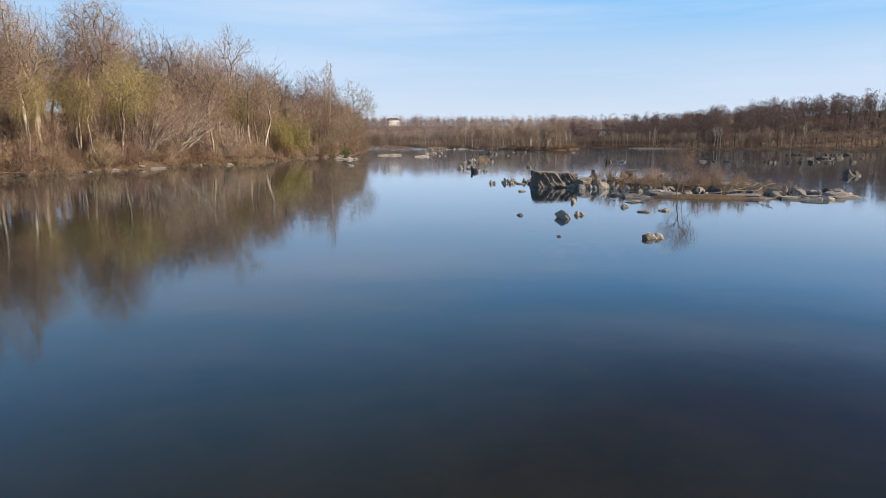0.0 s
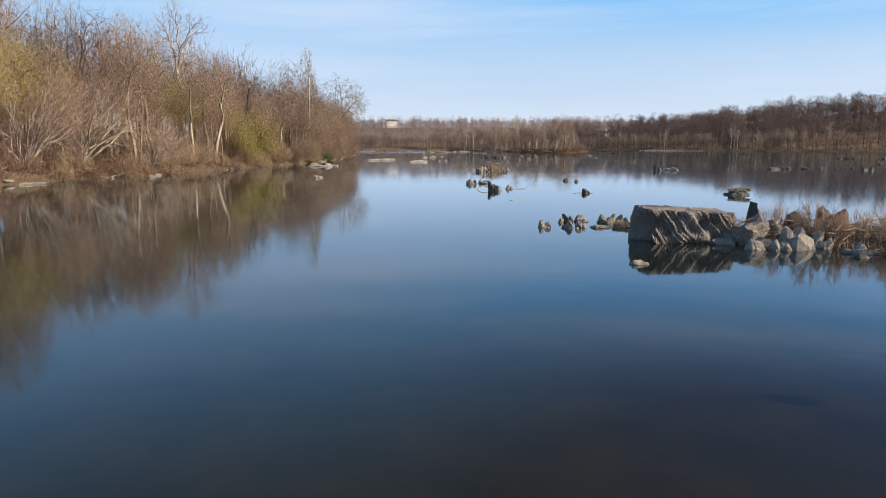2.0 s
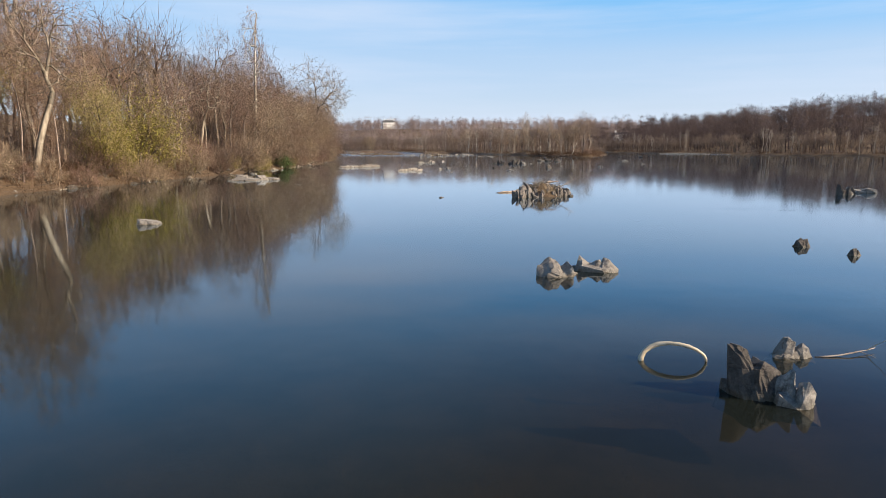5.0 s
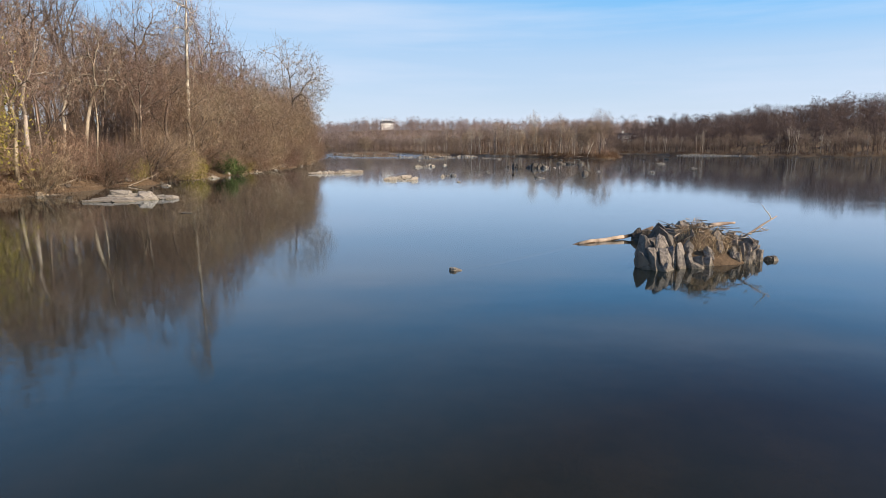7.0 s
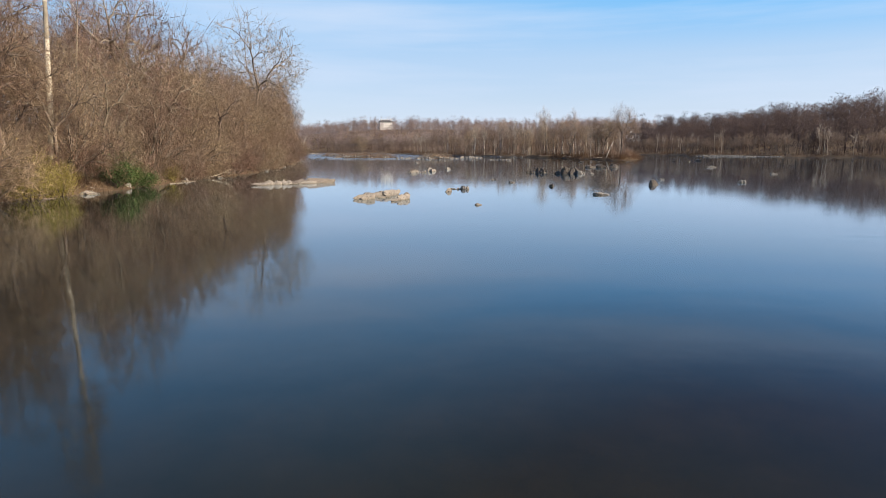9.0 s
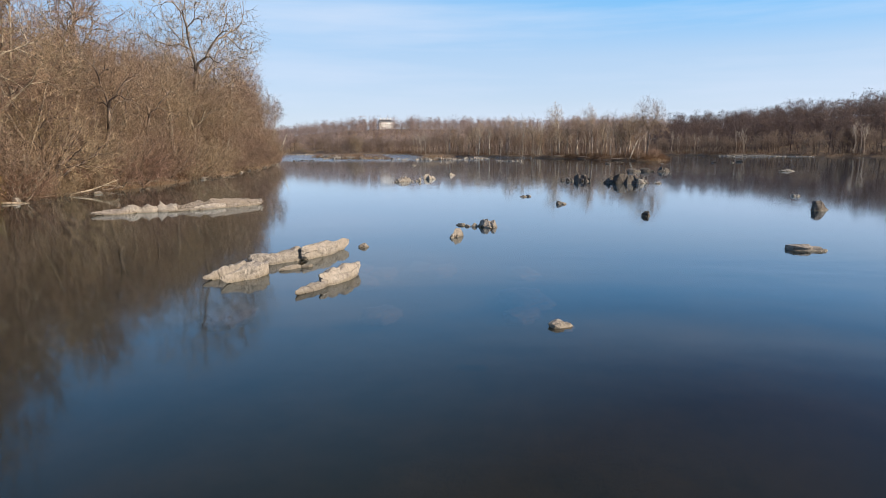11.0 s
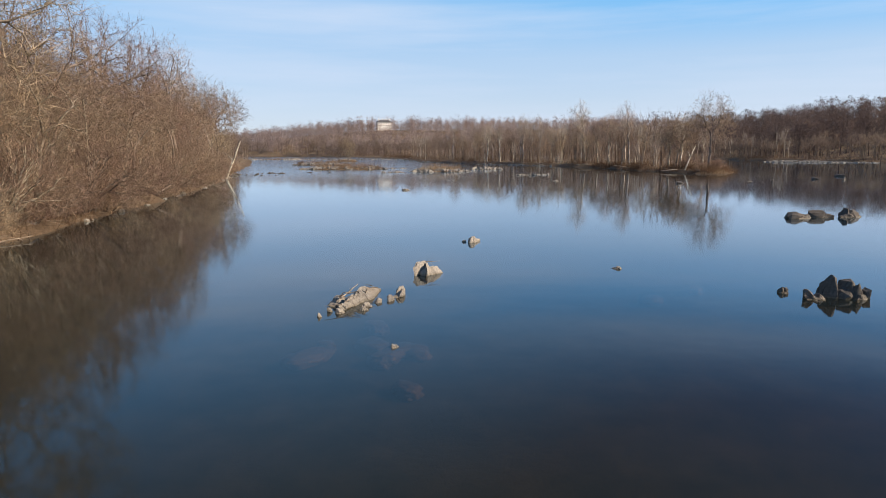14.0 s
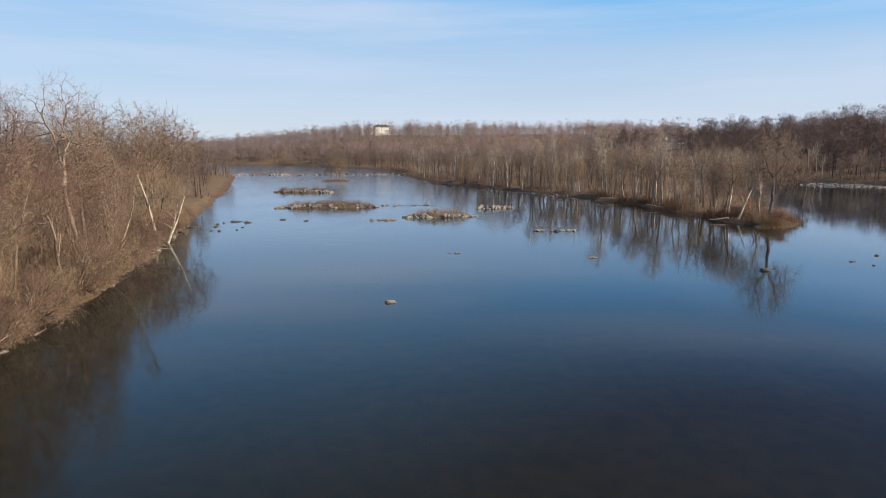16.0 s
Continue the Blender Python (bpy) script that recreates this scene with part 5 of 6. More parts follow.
def limb_mesh(pts, r0, r1, sides=7, wood=None):
    """One closed, tapering round limb along a line of points."""
    pts = np.array(pts)
    d = np.gradient(pts, axis=0)
    d /= np.linalg.norm(d, axis=1)[:, None]
    a = np.cross(d, np.where(np.abs(d[:, 2:3]) > 0.9, (1.0, 0, 0), (0, 0, 1.0)))
    a /= np.linalg.norm(a, axis=1)[:, None]
    b = np.cross(d, a)
    ang, n = np.arange(sides) * 2 * np.pi / sides, len(pts)
    rad = np.linspace(r0, r1, n)[:, None, None] * (1 + 0.12 * np.sin(ang * 2 + np.arange(n)[:, None] * 1.7))[:, :, None]
    v = (pts[:, None] + (a[:, None] * np.cos(ang)[None, :, None] + b[:, None] * np.sin(ang)[None, :, None]) * rad).reshape(-1, 3)
    k = np.arange(sides)
    ring = np.stack([k, (k + 1) % sides, (k + 1) % sides + sides, k + sides], -1)
    f = (ring[None] + (np.arange(n - 1) * sides)[:, None, None]).reshape(-1, 4)
    return smooth_shade(mesh_from("limb", v, [f, k[None, ::-1], (k + (n - 1) * sides)[None]], wood or M_DRIFT))


def log(x, y, length, r0, turn, seed, z=None, tilt=0.0, forks=2, wood=None, label="bleached driftwood log lying at the water's edge"):
    g = Grown(seed)
    wood = wood or M_DRIFT
    pts, _ = g.path((0, 0, 0), (1, 0, math.tan(radians(tilt))), length, 6, 0.06, 0.0, r0, r0 * 0.4, g.limb)
    root = new("driftwood_log", limb_mesh(pts, r0, r0 * 0.4, wood=wood))
    root.matrix_world = pose(x, y, (max(0.0, ground_at(x, y)) + r0 * 0.6) if z is None else z, 0, 0, turn)
    for k in range(forks):
        i = g.r.randint(1, 6)
        sub, _ = g.path(pts[i], g.aside(pts[i + 1] - pts[i - 1], 45), length * g.r.uniform(0.2, 0.45), 5, 0.22, 0.03, r0, r0, g.limb)
        part("branch", limb_mesh(sub, r0 * 0.5, r0 * 0.1, 5, wood), root)
    return tagged(root, label, "driftwood", "driftwood")


def bank_edge():
    r = np.random.RandomState(31)
    y = 50.0
    while y < 345:
        log(shore_x(y) + r.uniform(-1.2, 1.0), y, r.uniform(1.5, 4.5), r.uniform(0.03, 0.09), r.uniform(40, 130), int(y * 10), tilt=r.uniform(-6, 14), wood=M_TRUNK, label="weathered grey-brown log lying at the bank's edge")
        y += r.uniform(3.5, 7.5)
    y = 52.0
    while y < 340:
        x = shore_x(y) + r.uniform(-0.8, 1.0)
        loose_stone(x, y, r.uniform(0.4, 1.4), r.uniform(0.3, 0.8), r.uniform(0.12, 0.35), r.uniform(40, 120), r.uniform() < 0.5, max(0.0, ground_at(x, y) - 0.1))
        y += r.uniform(4, 9)
    snag(-49.3, 312.5, 9.0, (0.5, 0.0), 0.28, 71, arms=3)
    snag(-50.3, 312, 11.5, (-0.2, 0.0), 0.26, 72, arms=3)
    rock(-24.0, 137.5, 2.4, 1.2, 0.5, 20)
    rock(-28.5, 166.0, 1.4, 0.7, 0.3, 30)
    rock(-39.0, 84.0, 3.2, 1.2, 0.25, 60, sharp=0.05, name="flat_rock", label="flat pale slab in the shallows by the bank")
    rock(-34.0, 97.5, 1.4, 0.7, 0.25, 20)


wooded_bank()
bank_edge()


def islet_growth():
    r = np.random.RandomState(44)
    for x, y, s in [(10.9, 49.8, 0.75), (13.3, 50.3, 0.9), (14.6, 49.6, 0.7), (15.6, 48.6, 0.8), (16.2, 49.4, 1.0), (18.2, 47.6, 0.9), (18.9, 46.5, 0.7), (19.5, 46.9, 1.1),
                    (20.2, 46.2, 1.3), (20.9, 45.6, 1.1), (21.6, 45.9, 0.8), (23.2, 44.8, 0.8), (24.4, 44.4, 0.7), (17.4, 46.6, 0.6), (12.0, 50.0, 1.1), (12.7, 50.6, 1.2), (14.0, 49.0, 1.1), (15.0, 49.2, 1.3), (16.8, 47.8, 1.2), (17.6, 47.4, 1.4), (19.0, 47.2, 1.2)]:
        stock.plant(f"stem{r.randint(2)}", x, y, r.uniform(0, 360), 0.8 * s * r.uniform(0.8, 1.15), r.uniform(1.0, 1.35))
    stock.plant("tan0", 15.0, 40.3, 30, 0.22, 1.05, (0, -6), label="slim leafless tree growing from the rocky islet")
    stock.plant("pole1", 15.4, 40.6, 130, 0.22, 1.0, (4, -8), label="slim leafless tree growing from the rocky islet")
    stock.plant("bush2", 15.7, 46.5, 130, 0.4, 1.5, label="bare twiggy shrub growing from the rocky islet")
    stock.plant("bush1", 13.4, 49.4, 130, 0.35, 1.5, label="bare twiggy shrub growing from the rocky islet")
    stock.plant("bush0", 18.6, 46.0, 250, 0.42, 1.4, label="bare twiggy shrub growing from the rocky islet")
    stock.plant("bush0", 20.0, 46.6, 60, 0.4, 1.4, label="bare twiggy shrub growing from the rocky islet")
    stock.plant("bush2", 16.4, 49.6, 10, 0.35, 1.3, label="bare twiggy shrub growing from the rocky islet")
    stock.plant("bush1", 21.6, 45.4, 200, 0.35, 1.3, label="bare twiggy shrub growing from the rocky islet")
    log(14.8, 50.0, 3.2, 0.09, 25, 81, tilt=9)
    log(20.6, 44.0, 2.6, 0.08, -50, 82, tilt=14, forks=3)
    log(18.5, 43.6, 3.0, 0.06, -15, 83, tilt=3, forks=3)
    sunk = new("driftwood_log", limb_mesh([(6.3, 118.5, 0.36), (5.6, 118.15, 0.18), (5.0, 117.85, 0.09), (4.2, 117.4, 0.04), (3.2, 116.82, 0.01), (2.6, 116.47, -0.1), (1.97, 116.12, -0.2), (0.25, 115.3, -0.42), (-1.3, 114.7, -0.6)], 0.07, 0.04, 8))
    sunk.data.materials[0] = M_WETWOOD
    part("bleached_end", limb_mesh([(5.0, 117.85, 0.095), (4.6, 117.64, 0.085), (4.2, 117.4, 0.045), (3.6, 117.06, 0.045), (3.1, 116.76, 0.0)], 0.078, 0.066, 8), sunk, "pale bleached end of the log")
    tagged(sunk, "brown log sliding from the stone islet under the water", "driftwood", "driftwood")
    arc = new("driftwood_branch", limb_mesh([(2.9 - 0.55 * math.cos(a), 78.0 + 0.1 * math.sin(a * 2), 0.36 * math.sin(a) - 0.06) for a in np.linspace(0, 3.1, 12)], 0.05, 0.02, 6))
    tagged(arc, "pale driftwood branch arching out of the water", "driftwood", "driftwood")
    for x, y, z, w in [(5.6, 113.2, 0.55, 0.4), (6.1, 113.0, 0.4, 0.35), (6.5, 113.3, 0.5, 0.42), (6.9, 113.2, 0.35, 0.36), (5.9, 113.6, 0.8, 0.4), (6.6, 113.7, 0.8, 0.45), (7.1, 113.6, 0.55, 0.4), (6.2, 114.0, 0.95, 0.4), (6.8, 114.1, 0.8, 0.35), (7.5, 113.3, 0.25, 0.3)]:
        rock(x, y, w, w * 0.8, 0.3, x * 170, 3, base=z - 0.12, material=M_GREYROCK, label="broken grey stone on the islet's earth heap")
    for x, y, w, d, h, turn, tone in [(6.45, 117.7, 1.4, 1.2, 0.8, 30, M_DARKROCK), (5.75, 117.95, 1.2, 0.5, 0.44, 28, M_DARKROCK), (7.3, 117.0, 1.6, 1.3, 0.95, -20, M_GREYROCK), (8.1, 116.1, 1.5, 1.3, 0.75, 15, M_GREYROCK), (7.9, 114.9, 1.3, 1.2, 0.7, 50, M_GREYROCK)]:
        rock(x, y, w, d, h, turn, material=tone, label="broken schist at the back of the stone islet")
    for x, y, k in [(5.75, 114.0, 0.36), (6.0, 113.8, 0.42), (6.3, 114.1, 0.32), (5.5, 113.8, 0.3), (6.9, 113.6, 0.24)]:
        ob = stock.plant("stem0", x, y, x * 300, k, 1.0, label="reddish dry stems growing on the stone islet")
        ob.matrix_basis = Matrix.Translation((0, 0, 1.0 - 0.45 * abs(x - 6.1) - ground_at(x, y))) @ ob.matrix_basis
    log(6.5, 114.0, 1.0, 0.08, 12, 85, z=1.0, tilt=4, forks=1, label="splintered pale log lodged on the stone islet")
    log(7.4, 113.9, 1.5, 0.04, 8, 86, z=0.6, tilt=28, forks=5, label="dark twiggy branch lodged on the stone islet")
    log(9.4, 73.4, 1.0, 0.018, 8, 93, z=0.0, tilt=2, forks=1, label="thin branch floating in the river")
    log(10.7, 73.5, 1.1, 0.018, -10, 94, z=0.02, tilt=-2, forks=1, label="thin branch floating in the river")
    log(5.4, 78.2, 1.3, 0.018, 4, 95, z=0.0, tilt=2, forks=2, label="thin branch floating in the river")
    log(-7.4, 209.5, 1.2, 0.025, 55, 88, z=0.36, tilt=5, forks=4, label="dry twigs lodged on a rock")
    log(-4.6, 215.5, 0.7, 0.015, 10, 89, z=0.55, tilt=2, forks=2, label="dry twigs lodged on a rock")
    log(4.0, 67.4, 1.5, 0.022, 0, 90, z=0.0, tilt=2, forks=2, label="thin branch floating in the river")


def tuft_field(name, label, pts, n, h, spread, seed, material, wide=0.035):
    """Dry grass or bramble: many thin blades in clumps, one mesh."""
    r = np.random.RandomState(seed)
    pts = np.array(pts, float)
    base = np.repeat(pts, n, axis=0)
    base[:, :2] += r.normal(size=(len(base), 2)) * spread
    z, _ = height(base[:, 0], base[:, 1])
    if pts.shape[1] == 3:
        z = np.maximum(z, base[:, 2])
    p0 = np.stack([base[:, 0], base[:, 1], z - 0.03], -1)
    d = r.normal(size=p0.shape) * 0.45
    d[:, 2] = 1
    p1 = p0 + d * (h * r.uniform(0.4, 1.2, len(p0)))[:, None]
    v, f = blades(p0, p1, np.full(len(p0), wide) * h ** 0.5, r)
    return tagged(new(name, mesh_from(name, v, f, material)), label, name.replace("_", " "), kind="stuff")


def debris_field(name, label, x, y, z, length, seed, material, tangle=False):
    """Flood-laid sticks: many thin poles lying criss-cross, one mesh."""
    r = np.random.RandomState(seed)
    n = len(x)
    a = r.uniform(0, 6.28, n) if tangle else r.normal(size=n) * 0.9 + 0.2
    d = np.stack([np.cos(a), np.sin(a), r.normal(size=n) * 0.18], -1) * (length * r.uniform(0.3, 1.2, n))[:, None]
    p = np.stack([x, y, z], -1)
    v, f = tubes(p - d / 2, p + d / 2, r.uniform(0.008, 0.024, n), r.uniform(0.004, 0.010, n), 4)
    return tagged(new(name, mesh_from(name, v, f, material)), label, "sticks", kind="stuff")


def undergrowth():
    r = np.random.RandomState(55)
    y = r.uniform(42, 350, 2600)
    off = np.abs(r.normal(size=2600)) * 5 + 0.1
    x = np.array([shore_x(v) for v in y]) - off
    tuft_field("undergrowth", "tangled russet brambles under the trees on the bank", np.stack([x, y], -1), 26, 1.0, 0.7, 56, M_BRAMBLE)
    u = r.uniform(-0.9, 0.9, 60)
    gx, gy = 17.5 + u * 9.5 * math.cos(radians(-28)) + r.normal(size=60) * 0.8, 47.5 + u * 9.5 * math.sin(radians(-28)) + r.normal(size=60) * 0.8
    bars = [np.stack([gx, gy, np.full(60, 0.05)], -1)]
    for hx, hy, hl, hw, n in [(-35, 371, 11.5, 1.4, 190), (-54, 425, 9, 1.5, 120), (-6.3, 349.2, 6.5, 0.8, 70), (7.4, 368, 3.4, 0.8, 24), (-105, 568, 13, 2, 90), (-135, 572, 11, 2, 80), (-56, 494, 6, 2, 60)]:
        bars.append(np.stack([hx + r.uniform(-1, 1, n) * hl, hy + r.normal(size=n) * hw, np.full(n, 0.1)], -1))
    tuft_field("dry_grass", "straw-coloured dry grass on the islets and bars", np.concatenate(bars), 22, 0.55, 0.22, 57, M_GRASS)
    u = r.uniform(-0.6, 0.35, 60)
    v = r.normal(size=60) * 0.8 + 0.2
    c, s = math.cos(radians(-28)), math.sin(radians(-28))
    tuft_field("islet_brush", "russet brush matted over the rocky islet", np.stack([18.3 + u * 9 * c - v * s, 47.3 + u * 9 * s + v * c, np.full(60, 0.1)], -1), 34, 0.7, 0.4, 60, M_REED, 0.022)
    tall = [np.stack([-35 + r.uniform(-0.9, 1, 48) * 11, 371 + r.normal(size=48) * 0.9], -1), np.stack([-6.3 + r.uniform(-1, 1, 30) * 5.5, 349 + r.normal(size=30) * 0.5], -1),
            np.stack([-54 + r.uniform(-1, 1, 40) * 8, 425 + r.normal(size=40) * 0.8], -1)]
    tuft_field("reeds", "russet dry reeds standing on the river bars", np.concatenate(tall), 46, 1.7, 0.4, 58, M_REED)
    gx, gy = r.uniform(5.2, 7.4, 60), r.uniform(112.95, 114.2, 60)
    rock_grass = np.stack([gx, gy, 1.0 - 1.1 * np.sqrt(((gx - 6.15) / 1.9) ** 2 + ((gy - 113.75) / 1.15) ** 2)], -1)
    tuft_field("islet_grass", "straw-coloured dry grass on the stone islet", rock_grass, 24, 0.34, 0.1, 59, M_GRASS, 0.018)


islet_growth()
undergrowth()


def flood_debris():
    r = np.random.RandomState(101)
    n = 380
    u = r.uniform(-0.75, 0.6, n)
    c, s = math.cos(radians(-28)), math.sin(radians(-28))
    v = r.normal(size=n) * 0.7
    x, y = 17.5 + u * 10 * c - v * s, 47.5 + u * 10 * s + v * c
    z = np.maximum(height(x, y)[0], 0.0) + np.abs(r.normal(size=n)) * 0.22 + 0.03
    debris_field("flood_debris", "grey flood-laid sticks heaped on the rocky islet", x, y, z, 1.5, 102, M_TRUNK)
    x, y = 4.9 + r.uniform(0, 2.8, 70), 112.9 + r.uniform(0, 2.0, 70)
    debris_field("flood_debris", "grey flood-laid sticks heaped on the stone islet", x, y, 1.12 + r.uniform(-0.25, 0.1, 70) - 0.28 * np.abs(x - 6.1), 0.6, 103, M_TRUNK, True)
    u = np.clip(r.normal(size=26) * 0.5, -1, 1)
    x, y = -6.95 + u * 0.5 + r.normal(size=26) * 0.14, 210.1 + u * 1.3 + r.normal(size=26) * 0.14
    debris_field("flood_debris", "dry sticks lodged on a long pale rock", x, y, 0.38 + r.uniform(-0.15, 0.08, 26), 0.55, 105, M_TRUNK, True)
    y = r.uniform(48, 345, 1500)
    x = np.array([shore_x(v) for v in y]) - np.abs(r.normal(size=1500)) * 1.3 + 0.5
    debris_field("bank_debris", "broken sticks and roots along the muddy bank", x, y, np.maximum(height(x, y)[0], 0) + np.abs(r.normal(size=1500)) * 0.25, 2.0, 104, M_TRUNK)


def islet_mound():
    """The brown earth and litter heap between the stone islet's blocks."""
    u, v = np.meshgrid(np.linspace(-1, 1, 26), np.linspace(-1, 1, 18))
    rr = np.sqrt(u * u + v * v)
    x, y = 6.15 + u * 1.9, 113.75 + v * 1.15 + u * 0.2
    z = 1.1 * np.clip(1 - rr, -0.4, 1) ** 1.0 - 0.1 + 0.07 * waves(x, y, 0.5, 8)
    i = np.arange(u.size).reshape(u.shape)
    q = np.stack([i[:-1, :-1], i[:-1, 1:], i[1:, 1:], i[1:, :-1]], -1).reshape(-1, 4)
    tagged(new("earth_mound", smooth_shade(mesh_from("earth_mound", np.stack([x, y, z], -1).reshape(-1, 3), q, M_SOIL))), "brown earth and leaf litter heaped between the islet's rocks", "mound")


flood_debris()
islet_mound()


# ---- the wooded island, far woods and ridge ----
def stamp(name, templates, xs, ys, sizes, seed, material, label, category="trees"):
    """Many trees in one mesh, from a few template shapes."""
    r = np.random.RandomState(seed)
    zs, _ = height(xs, ys)
    vs, tri, quad, n = [], [], [], 0
    for x, y, z, s in zip(xs, ys, zs, sizes):
        (tv, tf), (bv, bf) = templates[r.randint(len(templates))]
        a = r.uniform(0, 6.28)
        c, q = math.cos(a), math.sin(a)
        turn = np.array([[c, q, 0], [-q, c, 0], [0, 0, r.uniform(0.85, 1.15)]]) * s
        vs += [tv @ turn + (x, y, z - 0.2), bv @ turn + (x, y, z - 0.2)]
        quad.append(tf + n)
        tri.append(bf + n + len(tv))
        n += len(tv) + len(bv)
    me = mesh_from(name, np.concatenate(vs), [np.concatenate(quad), np.concatenate(tri)], material)
    return tagged(new(name, me), label, category, kind="stuff")


def hazy_template(seed, h, twigs, tw):
    """A tree seen from very far: a thin forked trunk and a rounded, lumpy crown of short twigs."""
    r = np.random.RandomState(seed)
    top = np.array((r.normal() * 0.03 * h, r.normal() * 0.03 * h, 0.5 * h))
    lumps = 6
    a = r.uniform(0, 6.28, lumps)
    c = np.stack([np.cos(a) * 0.15 * h, np.sin(a) * 0.15 * h, h * r.uniform(0.36, 0.82, lumps)], -1)
    c[0] = (0, 0, 0.82 * h)
    tv, tf = tubes([(0, 0, -0.5)] + [top * 0.8] * lumps, [top] + list(c), [h * 0.014] + [h * 0.007] * lumps, [h * 0.008] + [h * 0.002] * lumps, 3)
    k = r.randint(0, lumps, twigs)
    d = r.normal(size=(twigs, 3))
    d /= np.linalg.norm(d, axis=1)[:, None]
    d[:, 2] = np.where(r.uniform(size=twigs) < 0.75, np.abs(d[:, 2]), d[:, 2])
    p = c[k] + d * (r.uniform(0.5, 1.0, twigs) * 0.17 * h)[:, None]
    low = r.uniform(size=twigs) < 0.55
    p[low, 2] = r.uniform(0, 0.7, low.sum()) * h
    p[low, :2] *= 1.25
    e = np.cross(d, r.normal(size=(twigs, 3)))
    e = (e / np.maximum(np.linalg.norm(e, axis=1), 1e-6)[:, None] + 0.35 * d) * (0.065 * h * r.uniform(0.6, 1.3, twigs))[:, None]
    side = np.cross(e, d + r.normal(size=(twigs, 3)) * 0.5)
    side *= (tw * r.uniform(0.6, 1.3, twigs) / 2 / np.maximum(np.linalg.norm(side, axis=1), 1e-6))[:, None]
    v = np.stack([p - e / 2 - side, p - e / 2 + side, p + e / 2], 1).reshape(-1, 3)
    return (tv, tf), (v, np.arange(len(v)).reshape(-1, 3))


def grown_template(seed, h, tips, spray, tw, round_crown=True):
    """A distant bare tree that forks like the near ones, with fewer twigs."""
    lobes = lobed(seed, 4, 0.6, 0.34, 0.22, 0.13) if round_crown else lobed(seed, 3, 0.64, 0.32, 0.13, 0.09)
    g = crowned_tree(seed, h, h * 0.013, lobes, 0.22, tips, spray, tw, 0.05 * h)
    wood = g.limb + g.branch
    p0, p1, a, b = (np.array(c) for c in zip(*wood))
    tv, tf = tubes(p0, p1, np.maximum(a, tw * 0.4), np.maximum(b, tw * 0.4), 3)
    p0, p1, q = (np.array(c) for c in zip(*g.twig))
    r = np.random.RandomState(seed)
    m = tips // 2
    lo = np.stack([r.normal(size=m) * 0.16 * h, r.normal(size=m) * 0.16 * h, r.uniform(-0.03, 0.12, m) * h], -1)
    hi = lo + np.stack([r.normal(size=m) * 0.06 * h, r.normal(size=m) * 0.06 * h, r.uniform(0.03, 0.14, m) * h], -1)
    return (tv, tf), blades(np.concatenate([p0, lo]), np.concatenate([p1, hi]), np.concatenate([q, np.full(m, tw * 1.3)]), r)


def scatter(n, x0, x1, y0, y1, lo, hi, seed):
    """Spots on land, lo to hi metres from the water."""
    r = np.random.RandomState(seed)
    x, y = r.uniform(x0, x1, n * 12), r.uniform(y0, y1, n * 12)
    _, d = height(x, y)
    ok = (d > lo) & (d < hi)
    return x[ok][:n], y[ok][:n], r


